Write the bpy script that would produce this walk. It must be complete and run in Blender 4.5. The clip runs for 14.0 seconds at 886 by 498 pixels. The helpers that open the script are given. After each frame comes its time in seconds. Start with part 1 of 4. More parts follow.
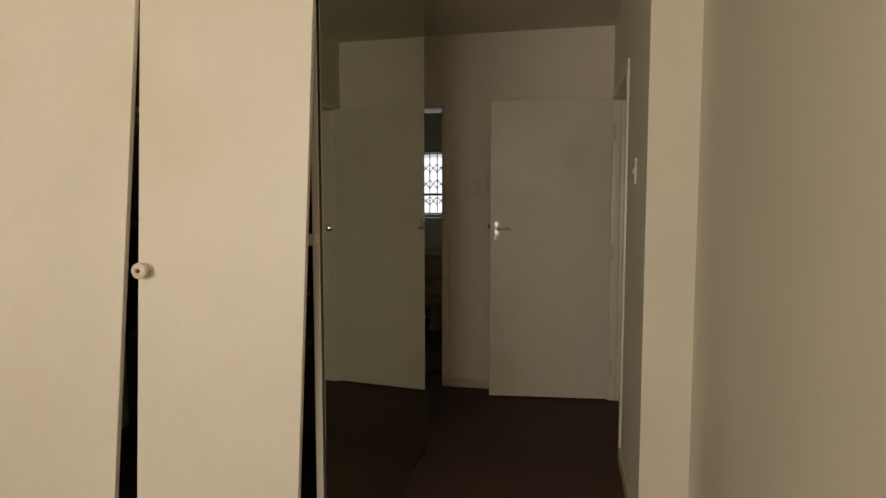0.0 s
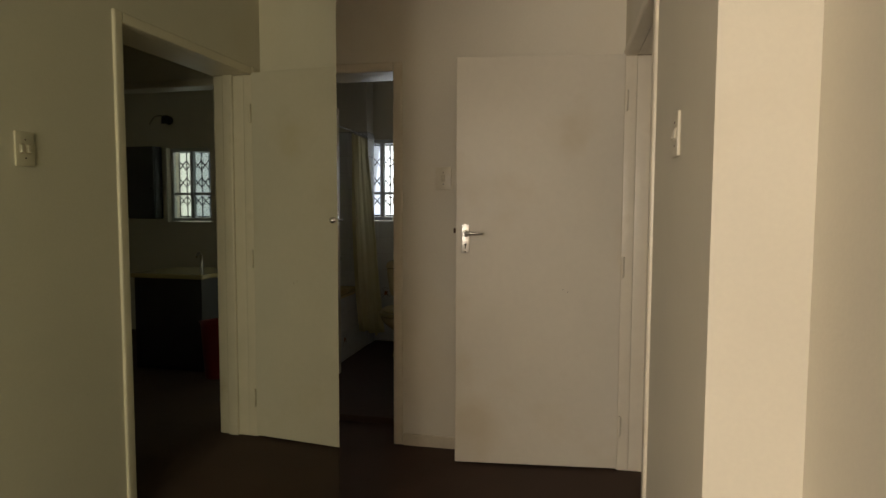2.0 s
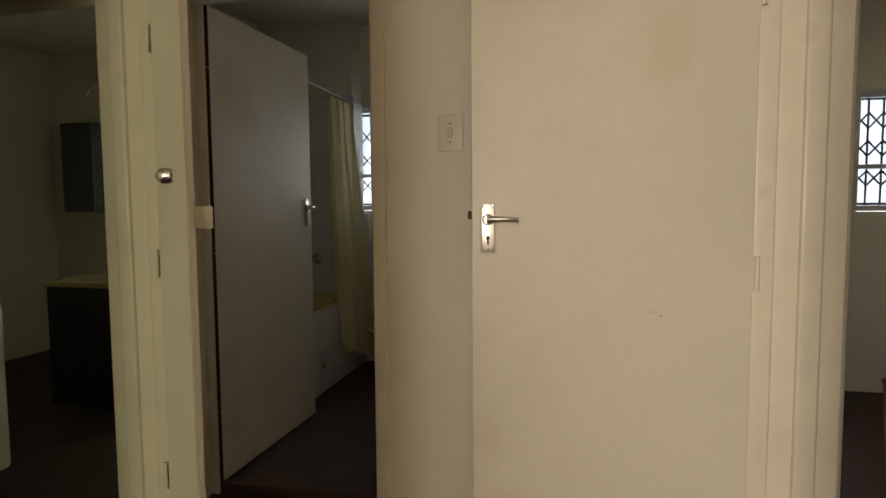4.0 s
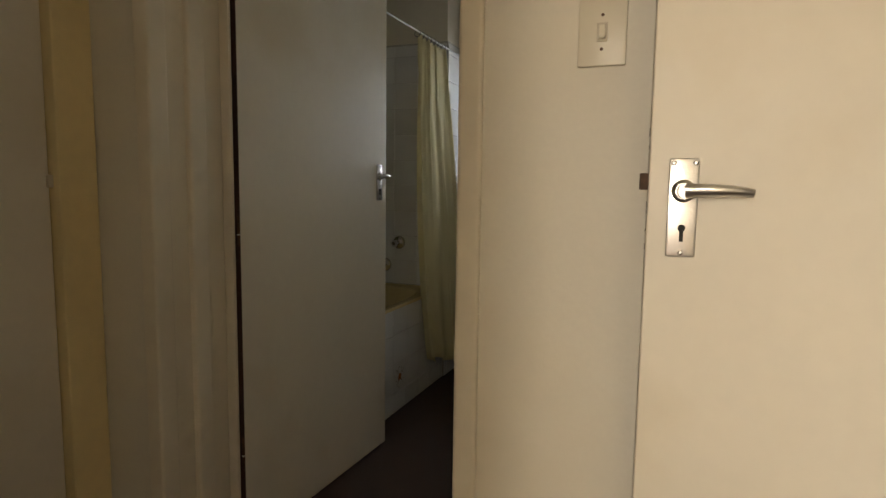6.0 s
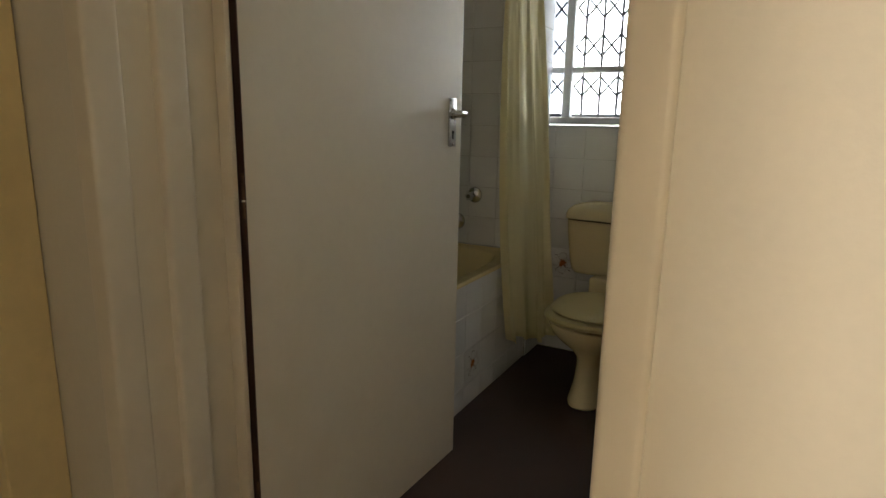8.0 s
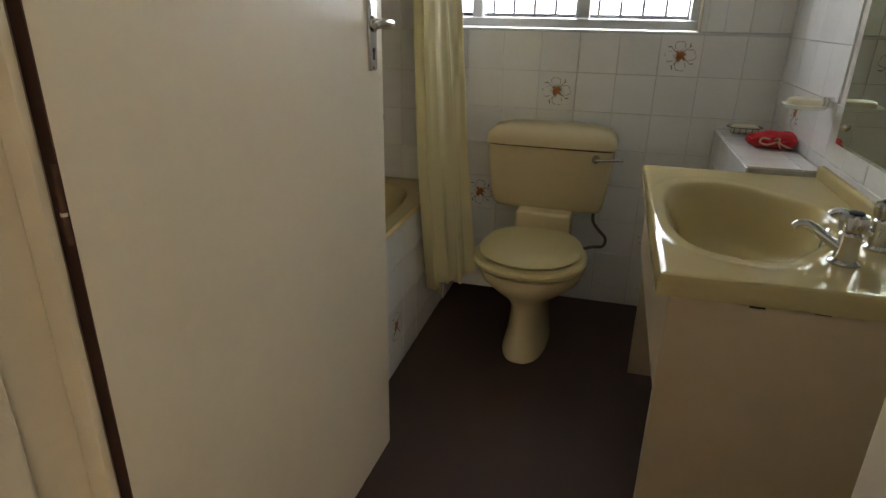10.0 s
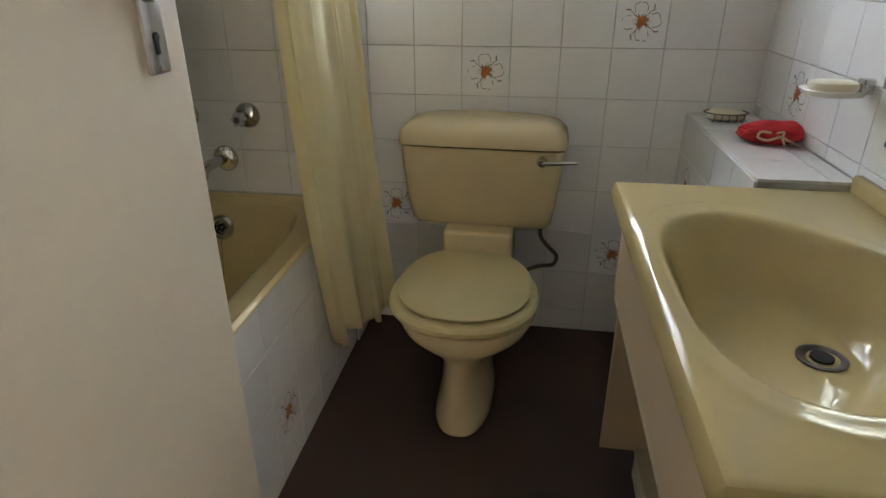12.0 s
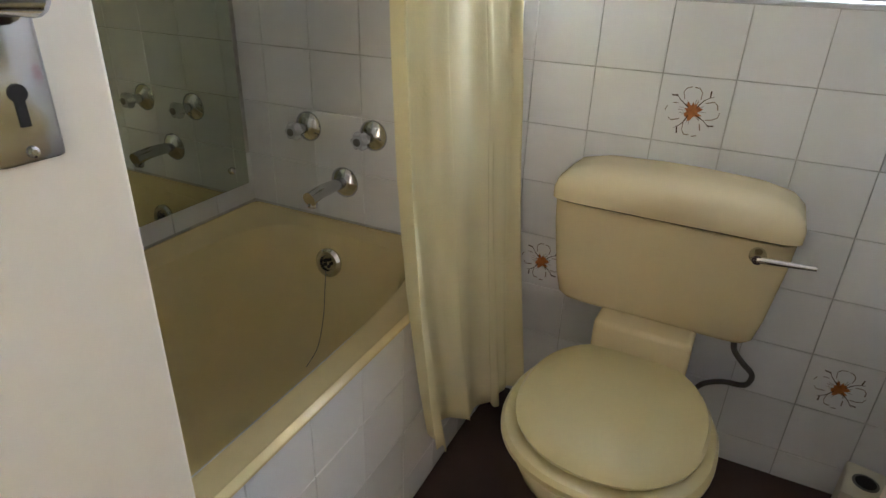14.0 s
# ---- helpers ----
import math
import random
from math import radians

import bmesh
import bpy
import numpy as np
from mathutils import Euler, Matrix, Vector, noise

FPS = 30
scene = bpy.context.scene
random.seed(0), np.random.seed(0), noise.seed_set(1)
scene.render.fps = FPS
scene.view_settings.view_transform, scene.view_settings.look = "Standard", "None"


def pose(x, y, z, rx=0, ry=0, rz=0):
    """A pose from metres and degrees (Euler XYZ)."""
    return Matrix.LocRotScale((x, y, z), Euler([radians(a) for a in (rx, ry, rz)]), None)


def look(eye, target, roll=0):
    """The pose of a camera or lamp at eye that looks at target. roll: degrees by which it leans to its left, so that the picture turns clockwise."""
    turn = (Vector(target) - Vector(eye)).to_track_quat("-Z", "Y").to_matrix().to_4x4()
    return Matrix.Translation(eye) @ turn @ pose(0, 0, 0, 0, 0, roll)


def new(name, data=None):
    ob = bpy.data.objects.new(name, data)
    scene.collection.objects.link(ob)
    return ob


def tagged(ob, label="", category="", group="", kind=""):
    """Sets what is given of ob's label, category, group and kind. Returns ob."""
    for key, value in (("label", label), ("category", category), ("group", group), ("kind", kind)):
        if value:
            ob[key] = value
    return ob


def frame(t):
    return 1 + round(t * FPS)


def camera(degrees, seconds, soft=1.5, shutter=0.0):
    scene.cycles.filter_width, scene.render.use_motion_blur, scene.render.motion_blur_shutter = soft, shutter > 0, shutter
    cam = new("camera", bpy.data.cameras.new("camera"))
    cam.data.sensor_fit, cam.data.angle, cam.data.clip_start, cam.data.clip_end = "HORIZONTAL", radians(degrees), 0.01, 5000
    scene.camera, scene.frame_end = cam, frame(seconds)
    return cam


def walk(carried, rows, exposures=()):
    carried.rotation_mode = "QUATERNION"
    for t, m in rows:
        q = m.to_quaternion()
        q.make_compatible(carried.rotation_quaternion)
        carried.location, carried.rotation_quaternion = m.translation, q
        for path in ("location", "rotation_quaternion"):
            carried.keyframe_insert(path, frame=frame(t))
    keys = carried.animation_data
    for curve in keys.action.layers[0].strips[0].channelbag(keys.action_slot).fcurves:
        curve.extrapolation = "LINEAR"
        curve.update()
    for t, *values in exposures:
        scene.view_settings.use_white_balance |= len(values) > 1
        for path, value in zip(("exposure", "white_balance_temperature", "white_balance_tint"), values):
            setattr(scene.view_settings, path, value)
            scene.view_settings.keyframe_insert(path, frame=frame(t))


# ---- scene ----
cam = camera(73.1, 14.0)
PATH = [
    (0, (1.418, -6.562, 1.351), (1.01, -4.611, 1.198), -0.0),
    (0.5, (1.428, -6.291, 1.339), (1.025, -4.337, 1.191), 0.0),
    (1, (1.42, -6.015, 1.327), (1.022, -4.06, 1.186), 0.1),
    (1.5, (1.428, -5.716, 1.316), (1.031, -3.76, 1.179), 0.2),
    (2, (1.425, -5.425, 1.299), (1.029, -3.469, 1.166), 0.2),
    (2.5, (1.398, -5.154, 1.28), (1.001, -3.197, 1.163), 0.2),
    (2.7, (1.365, -5.045, 1.27), (0.981, -3.085, 1.158), 0.2),
    (4.8, (1.097, -3.865, 1.205), (0.621, -1.93, 1.034), -0.3),
    (5, (1.07, -3.789, 1.201), (0.568, -1.861, 1.025), 0.1),
    (5.5, (1.001, -3.611, 1.191), (0.383, -1.719, 0.992), 0.5),
    (6, (0.945, -3.449, 1.182), (0.209, -1.601, 0.971), 0.8),
    (6.5, (0.892, -3.289, 1.172), (0.035, -1.496, 0.949), 1.0),
    (7, (0.832, -3.154, 1.159), (-0.108, -1.405, 0.916), 1.3),
    (7.5, (0.743, -3.012, 1.176), (-0.228, -1.293, 0.853), 1.6),
    (9.8, (0.330, -2.566, 1.232), (-0.200, -0.771, 0.515), 1.2),
    (10, (0.293, -2.527, 1.24), (-0.193, -0.732, 0.504), 1.0),
    (10.5, (0.236, -2.421, 1.248), (-0.134, -0.613, 0.476), 0.7),
    (11, (0.231, -2.237, 1.229), (-0.049, -0.426, 0.429), 0.1),
    (11.5, (0.227, -2.073, 1.225), (-0.029, -0.266, 0.405), 0.1),
    (12, (0.226, -1.927, 1.227), (-0.042, -0.129, 0.392), -0.1),
    (12.5, (0.213, -1.789, 1.222), (-0.102, -0.004, 0.378), 0.1),
    (13, (0.199, -1.678, 1.219), (-0.225, 0.08, 0.365), 0.6),
    (13.5, (0.173, -1.552, 1.229), (-0.396, 0.16, 0.364), 1.2),
    (14, (0.16, -1.443, 1.239), (-0.614, 0.181, 0.367), 1.9),
]
walk(cam, [(t, look(eye, target, roll)) for t, eye, target, roll in PATH],
     [(0, -0.68, 6500, 9), (1.5, -0.08, 6500, 10), (2.7, 0.46, 6550, 10), (5, 1.26, 6500, 10), (6.5, 1.72, 6450, 10), (7.7, 2.10, 6400, 10),
      (9.8, 2.78, 6350, 11), (11, 3.14, 6180, 13), (12.5, 3.42, 5880, 14.5), (13.5, 3.80, 5680, 15.5), (14, 3.88, 5680, 16.5)])

# ---- light ----
world = bpy.data.worlds.new("sky")
scene.world = world
world.use_nodes = True
wn = world.node_tree.nodes
sky = wn.new("ShaderNodeTexSky")
sky.sky_type = "NISHITA"
sky.sun_disc = False
sky.sun_elevation = radians(65)
sky.sun_rotation = radians(212)
world.node_tree.links.new(sky.outputs[0], wn["Background"].inputs[0])
wn["Background"].inputs[1].default_value = 0.06

sun_data = bpy.data.lights.new("sun", "SUN")
sun_data.energy, sun_data.angle, sun_data.color = 3.0, radians(0.5), (1.0, 0.94, 0.84)
sun = new("sun", sun_data)
sun.matrix_world = look((-10, -16, 40), (0, 0, 0))


def window_light(name, x, y, z, wx, wz, watts, target, colour):
    data = bpy.data.lights.new(name, "AREA")
    data.shape, data.size, data.size_y, data.energy, data.color = "RECTANGLE", wx, wz, watts, colour
    ob = new(name, data)
    ob.matrix_world = look((x, y, z), target)
    return ob


window_light("bedroom_window_daylight", 0.02, -8.86, 1.55, 2.5, 1.3, 115, (0.02, 0, 1.4), (1.0, 0.875, 0.72))
window_light("bathroom_window_daylight", 0.05, 0.40, 1.56, 1.0, 0.70, 2.7, (0.05, -5, 3.3), (0.96, 0.97, 1.0))
window_light("washroom_window_daylight", 3.55, 0.2, 1.56, 1.1, 0.72, 0.5, (3.4, -5, 1.2), (0.93, 0.97, 1.0))


GLOW = 0.55

# ---- materials ----
def mat(name, colour, rough=0.5, metal=0.0, vary=0.06, scale=3.0, bump=0.0, bump_scale=60.0, spec=0.5, second=None, second_at=0.55, second_scale=1.2, piece=0.0, stretch=(1, 1, 1)):
    """A node material: a base colour with broad drift, fine grain, optional stains of a second colour, and relief."""
    m = bpy.data.materials.new(name)
    m.use_nodes = True
    nt = m.node_tree
    n, link = nt.nodes, nt.links.new
    b = n["Principled BSDF"]
    b.inputs["Roughness"].default_value, b.inputs["Metallic"].default_value = rough, metal
    b.inputs["Specular IOR Level"].default_value = spec
    geo = n.new("ShaderNodeNewGeometry")
    mp = n.new("ShaderNodeMapping")
    mp.inputs["Scale"].default_value = stretch
    link(geo.outputs["Position"], mp.inputs[0])
    big = n.new("ShaderNodeTexNoise")
    big.inputs["Scale"].default_value, big.inputs["Detail"].default_value = scale, 4
    link(mp.outputs[0], big.inputs["Vector"])
    fine = n.new("ShaderNodeTexNoise")
    fine.inputs["Scale"].default_value, fine.inputs["Detail"].default_value = bump_scale, 3
    link(mp.outputs[0], fine.inputs["Vector"])
    both = n.new("ShaderNodeMath")
    both.operation = "MULTIPLY_ADD"
    both.inputs[1].default_value = 0.35
    link(fine.outputs[0], both.inputs[0])
    link(big.outputs[0], both.inputs[2])
    ramp = n.new("ShaderNodeMapRange")
    ramp.inputs["From Min"].default_value, ramp.inputs["From Max"].default_value = 0.42, 0.92
    ramp.inputs["To Min"].default_value, ramp.inputs["To Max"].default_value = 1 - vary, 1 + vary
    link(both.outputs[0], ramp.inputs[0])
    tone = n.new("ShaderNodeHueSaturation")
    tone.inputs["Color"].default_value = (*colour, 1)
    value = ramp.outputs[0]
    if piece:
        info = n.new("ShaderNodeObjectInfo")
        pr = n.new("ShaderNodeMapRange")
        pr.inputs["To Min"].default_value, pr.inputs["To Max"].default_value = 1 - piece, 1 + piece
        link(info.outputs["Random"], pr.inputs[0])
        mul = n.new("ShaderNodeMath")
        mul.operation = "MULTIPLY"
        link(value, mul.inputs[0])
        link(pr.outputs[0], mul.inputs[1])
        value = mul.outputs[0]
    link(value, tone.inputs["Value"])
    out = tone.outputs[0]
    if second:
        st = n.new("ShaderNodeTexNoise")
        st.inputs["Scale"].default_value, st.inputs["Detail"].default_value = second_scale, 6
        link(mp.outputs[0], st.inputs["Vector"])
        edge = n.new("ShaderNodeMapRange")
        edge.inputs["From Min"].default_value, edge.inputs["From Max"].default_value = second_at, second_at + 0.18
        edge.inputs["To Max"].default_value = 0.85
        link(st.outputs[0], edge.inputs[0])
        mix = n.new("ShaderNodeMix")
        mix.data_type = "RGBA"
        link(edge.outputs[0], mix.inputs["Factor"])
        link(out, mix.inputs["A"])
        mix.inputs["B"].default_value = (*second, 1)
        out = mix.outputs["Result"]
    link(out, b.inputs["Base Color"])
    rr = n.new("ShaderNodeMapRange")
    rr.inputs["To Min"].default_value, rr.inputs["To Max"].default_value = max(0.02, rough - 0.08), min(1, rough + 0.08)
    link(fine.outputs[0], rr.inputs[0])
    link(rr.outputs[0], b.inputs["Roughness"])
    if bump:
        bp = n.new("ShaderNodeBump")
        bp.inputs["Strength"].default_value, bp.inputs["Distance"].default_value = bump, 0.004
        link(fine.outputs[0], bp.inputs["Height"])
        link(bp.outputs[0], b.inputs["Normal"])
    return m


M_WALL = mat("cream wall paint", (0.75, 0.70, 0.59), 0.55, vary=0.05, scale=1.6, bump=0.12, bump_scale=90, second=(0.69, 0.62, 0.49), second_at=0.56)
M_CEIL = mat("ceiling paint", (0.76, 0.71, 0.60), 0.8, vary=0.05, scale=1.2, bump=0.1, bump_scale=50)
M_DOOR = mat("door enamel", (0.72, 0.665, 0.555), 0.38, vary=0.05, scale=2.0, bump=0.05, bump_scale=35, second=(0.65, 0.57, 0.43), second_at=0.54, second_scale=2.2)
M_FRAME = mat("frame enamel", (0.76, 0.69, 0.56), 0.33, vary=0.06, scale=5, bump=0.15, bump_scale=24, second=(0.62, 0.54, 0.41), second_at=0.62, second_scale=5)
M_CUPB = mat("wardrobe paint", (0.75, 0.70, 0.61), 0.42, vary=0.05, scale=1.8, bump=0.08, bump_scale=40, second=(0.71, 0.64, 0.52), second_at=0.56, second_scale=2.0)
M_CREAM = mat("yellowed varnish paint", (0.82, 0.67, 0.36), 0.4, vary=0.1, scale=2.5, bump=0.1, bump_scale=30)
# Red-brown wood taken near black, so its colour also holds shade.
M_SHADEWOOD = mat("brown wood darkened for shade", (0.05, 0.02, 0.014), 0.6, vary=0.2, scale=4, bump_scale=40, stretch=(1, 1, 0.1))
M_FLOOR = mat("brown floor covering", (0.062, 0.034, 0.024), 0.75, vary=0.22, scale=2.2, bump=0.5, bump_scale=420, second=(0.085, 0.046, 0.03), second_at=0.54, second_scale=1.7)
M_SKIRT = mat("skirting paint", (0.60, 0.53, 0.41), 0.4, vary=0.1, scale=6, bump=0.1)
M_GROUT = mat("tile grout", (0.54, 0.52, 0.48), 0.85, vary=0.25, scale=9, bump=0.3)
M_TILE = mat("glazed wall tile", (0.79, 0.79, 0.78), 0.14, vary=0.03, scale=5, bump=0.05, bump_scale=14, piece=0.035)
M_BATHENAMEL = mat("cream yellow bath enamel", (0.72, 0.59, 0.31), 0.2, vary=0.05, scale=3, bump=0.02, bump_scale=20)
M_CERAMIC = mat("cream vitreous china", (0.67, 0.56, 0.34), 0.16, vary=0.03, scale=3, bump=0.02, bump_scale=12)
M_SEAT = mat("cream toilet seat plastic", (0.55, 0.465, 0.235), 0.32, vary=0.03, scale=4, spec=0.3)
M_VANTOP = mat("cream vanity top", (0.50, 0.41, 0.195), 0.09, vary=0.04, scale=3, spec=0.45)
M_VANBODY = mat("vanity board", (0.60, 0.48, 0.32), 0.5, vary=0.07, scale=3, bump=0.06, bump_scale=30, second=(0.55, 0.43, 0.24), second_at=0.6)
M_VANDIRTY = mat("chipped vanity board", (0.62, 0.55, 0.42), 0.6, vary=0.15, scale=8, bump=0.2, bump_scale=50, second=(0.12, 0.08, 0.05), second_at=0.66, second_scale=22)
M_CHROME = mat("chrome", (0.62, 0.62, 0.62), 0.16, 1.0, vary=0.05, scale=20)
M_SATIN = mat("satin aluminium", (0.62, 0.60, 0.57), 0.32, 1.0, vary=0.06, scale=30, bump=0.08, bump_scale=300)
M_BLACK = mat("dark hollow", (0.012, 0.011, 0.01), 0.7)
M_RUST = mat("rusty iron", (0.085, 0.045, 0.025), 0.8, vary=0.4, scale=60)
M_SWITCH = mat("switch plastic", (0.68, 0.62, 0.49), 0.35, vary=0.03)
M_CURTAIN = mat("pale yellow curtain cloth", (0.84, 0.77, 0.50), 0.75, vary=0.05, scale=4, bump=0.2, bump_scale=240)
cn = M_CURTAIN.node_tree
sheer = cn.nodes.new("ShaderNodeBsdfTranslucent")
sheer.inputs[0].default_value = (0.80, 0.74, 0.48, 1)
blend = cn.nodes.new("ShaderNodeMixShader")
blend.inputs[0].default_value = 0.35
cn.links.new(cn.nodes["Principled BSDF"].outputs[0], blend.inputs[1])
cn.links.new(sheer.outputs[0], blend.inputs[2])
cn.links.new(blend.outputs[0], cn.nodes["Material Output"].inputs[0])
M_RED = mat("red cloth", (0.55, 0.02, 0.03), 0.8, vary=0.2, scale=20, bump=0.4, bump_scale=200)
M_LACE = mat("cream cord", (0.62, 0.45, 0.28), 0.8, vary=0.2, scale=40)
M_WIRE = mat("dull wire", (0.2, 0.19, 0.18), 0.4, 1.0, vary=0.2, scale=50)
M_HOSE = mat("dark grey hose", (0.09, 0.08, 0.075), 0.5, vary=0.2, scale=40, bump=0.3)
M_STEELFRAME = mat("painted window steel", (0.62, 0.64, 0.66), 0.4, vary=0.05, scale=8)
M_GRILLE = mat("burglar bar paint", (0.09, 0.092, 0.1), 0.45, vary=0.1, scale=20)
M_FLOWERC = mat("rust orange glaze", (0.42, 0.16, 0.05), 0.25, vary=0.35, scale=90)
M_FLOWERD = mat("dark brown glaze", (0.09, 0.05, 0.03), 0.25, vary=0.4, scale=120)
M_FLOWERL = mat("pale brown glaze", (0.24, 0.18, 0.13), 0.25, vary=0.3, scale=120)
M_SOAP = mat("cream soap", (0.70, 0.66, 0.52), 0.45, vary=0.05, scale=8)
M_GROUND = mat("dry ground", (0.30, 0.25, 0.19), 0.95, vary=0.25, scale=0.8, bump=0.3, bump_scale=20)
M_OUTWALL = mat("white boundary wall", (0.72, 0.71, 0.68), 0.85, vary=0.08, scale=1.0, bump=0.2, bump_scale=30)
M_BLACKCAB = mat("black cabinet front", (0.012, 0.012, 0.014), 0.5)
M_REDPLASTIC = mat("red plastic", (0.2, 0.012, 0.012), 0.4)
M_TAPACRYL = mat("clear acrylic tap head", (0.86, 0.87, 0.88), 0.08, vary=0.02)
M_TAPACRYL.node_tree.nodes["Principled BSDF"].inputs["Transmission Weight"].default_value = 0.35


def mirror_material():
    m = bpy.data.materials.new("old mirror silver")
    m.use_nodes = True
    b = m.node_tree.nodes["Principled BSDF"]
    b.inputs["Base Color"].default_value = (0.56, 0.60, 0.48, 1)
    b.inputs["Metallic"].default_value, b.inputs["Roughness"].default_value = 1.0, 0.012
    return m


def glass_material(name, rough):
    m = bpy.data.materials.new(name)
    m.use_nodes = True
    b = m.node_tree.nodes["Principled BSDF"]
    b.inputs["Base Color"].default_value = (0.93, 0.97, 0.98, 1) if rough < 0.1 else (0.42, 0.47, 0.54, 1)
    b.inputs["Transmission Weight"].default_value, b.inputs["Roughness"].default_value = 1.0, rough
    b.inputs["IOR"].default_value = 1.05 if rough > 0.1 else 1.45
    return m


M_MIRROR = mirror_material()
M_GLASS = glass_material("clear window glass", 0.0)
M_FROST = glass_material("textured window glass", 0.22)


# ---- building helpers ----
def thing(name, base, label, category, group="", kind=""):
    ob = new(name)
    ob.location = base
    ob.empty_display_size = 0.05
    return tagged(ob, label, category, group, kind)


def spot(ob):
    """Where an unturned object stands in the world."""
    v = Vector(ob.location)
    while ob.parent:
        ob = ob.parent
        v += Vector(ob.location)
    return v


def part(name, bm, material, parent=None, label="", smooth=False):
    """Links a bmesh, built in world coordinates, as one mesh object with its origin in its middle."""
    me = bpy.data.meshes.new(name)
    bmesh.ops.recalc_face_normals(bm, faces=bm.faces[:])
    lo = Vector([min(v.co[i] for v in bm.verts) for i in range(3)])
    hi = Vector([max(v.co[i] for v in bm.verts) for i in range(3)])
    mid = (lo + hi) / 2
    bmesh.ops.translate(bm, verts=bm.verts[:], vec=-mid)
    if smooth:
        for f in bm.faces:
            f.smooth = True
    bm.to_mesh(me)
    bm.free()
    me.materials.append(material)
    if smooth:
        me.set_sharp_from_angle(angle=radians(38))
    ob = new(name, me)
    if parent:
        ob.parent = parent
        ob.location = mid - spot(parent)
    else:
        ob.location = mid
    return tagged(ob, label)


def structure(name, bm, material, label, category="wall", smooth=False):
    return tagged(part(name, bm, material, None, label, smooth), category=category, kind="structure")


def box(x0, x1, y0, y1, z0, z1, bevel=0.0, bm=None, seg=1):
    bm = bm or bmesh.new()
    r = bmesh.ops.create_cube(bm, size=1)
    vs = r["verts"]
    for v in vs:
        v.co = ((x0 + x1) / 2 + v.co.x * (x1 - x0), (y0 + y1) / 2 + v.co.y * (y1 - y0), (z0 + z1) / 2 + v.co.z * (z1 - z0))
    if bevel:
        es = list({e for v in vs for e in v.link_edges})
        bmesh.ops.bevel(bm, geom=es, offset=bevel, segments=seg, affect="EDGES", profile=0.6)
    return bm


def turned(bm, pivot, degrees, axis="Z"):
    bmesh.ops.rotate(bm, verts=bm.verts[:], cent=Vector(pivot), matrix=Matrix.Rotation(radians(degrees), 3, axis))
    return bm


def lathe(profile, centre, axis=(0, 0, 1), seg=24, bm=None, squash=(1, 1)):
    """Turns a profile of (radius, height) round an axis through centre."""
    bm = bm or bmesh.new()
    q = Vector((0, 0, 1)).rotation_difference(Vector(axis))
    rings = []
    for r, h in profile:
        ring = []
        for k in range(seg):
            a = 2 * math.pi * k / seg
            ring.append(bm.verts.new(Vector(centre) + q @ Vector((max(r, 1e-4) * math.cos(a) * squash[0], max(r, 1e-4) * math.sin(a) * squash[1], h))))
        rings.append(ring)
    for a, b in zip(rings, rings[1:]):
        for k in range(seg):
            bm.faces.new((a[k], a[(k + 1) % seg], b[(k + 1) % seg], b[k]))
    bm.faces.new(rings[0])
    bm.faces.new(rings[-1])
    return bm


def tube(points, radius, seg=10, bm=None, taper=None, flat=(1, 1)):
    """A round bar along points, smoothed by a spline through them."""
    bm = bm or bmesh.new()
    pts = [Vector(p) for p in points]
    path = []
    if len(pts) > 2:
        for i in range(len(pts) - 1):
            p0, p1, p2, p3 = pts[max(i - 1, 0)], pts[i], pts[i + 1], pts[min(i + 2, len(pts) - 1)]
            for s in range(6):
                u = s / 6
                path.append(0.5 * (2 * p1 + (p2 - p0) * u + (2 * p0 - 5 * p1 + 4 * p2 - p3) * u * u + (3 * p1 - p0 - 3 * p2 + p3) * u ** 3))
        path.append(pts[-1])
    else:
        path = pts
    rings = []
    side = None
    for i, p in enumerate(path):
        d = (path[min(i + 1, len(path) - 1)] - path[max(i - 1, 0)]).normalized()
        if side is None:
            side = d.orthogonal().normalized()
        side = (side - d * side.dot(d)).normalized()
        up = d.cross(side)
        r = radius * (taper(i / (len(path) - 1)) if taper else 1)
        rings.append([bm.verts.new(p + r * (math.cos(2 * math.pi * k / seg) * side * flat[0] + math.sin(2 * math.pi * k / seg) * up * flat[1])) for k in range(seg)])
    for a, b in zip(rings, rings[1:]):
        for k in range(seg):
            bm.faces.new((a[k], a[(k + 1) % seg], b[(k + 1) % seg], b[k]))
    bm.faces.new(rings[0])
    bm.faces.new(rings[-1])
    return bm


def superellipse(cx, cy, z, a, b, n=2.4, seg=40, front=1.0, back=1.0):
    """A ring of points; front and back stretch the -y and +y halves."""
    out = []
    for k in range(seg):
        t = 2 * math.pi * k / seg
        c, s = math.cos(t), math.sin(t)
        x = a * math.copysign(abs(c) ** (2 / n), c)
        y = b * math.copysign(abs(s) ** (2 / n), s)
        out.append(Vector((cx + x, cy + y * (back if s > 0 else front), z)))
    return out


def loft(rings, bm=None, cap=(True, True)):
    bm = bm or bmesh.new()
    vr = [[bm.verts.new(p) for p in ring] for ring in rings]
    n = len(vr[0])
    for a, b in zip(vr, vr[1:]):
        for k in range(n):
            bm.faces.new((a[k], a[(k + 1) % n], b[(k + 1) % n], b[k]))
    if cap[0]:
        bm.faces.new(vr[0])
    if cap[1]:
        bm.faces.new(vr[-1])
    return bm


# ---- the large structure ----
CEIL = 2.54
FB = 0.042  # the bathroom floor lies a little higher than the passage
WALLY, BATHY = -2.303, -2.06  # the passage side and the bathroom side of the wall between
R = 1.708                     # the passage wall with the doorway to the washroom


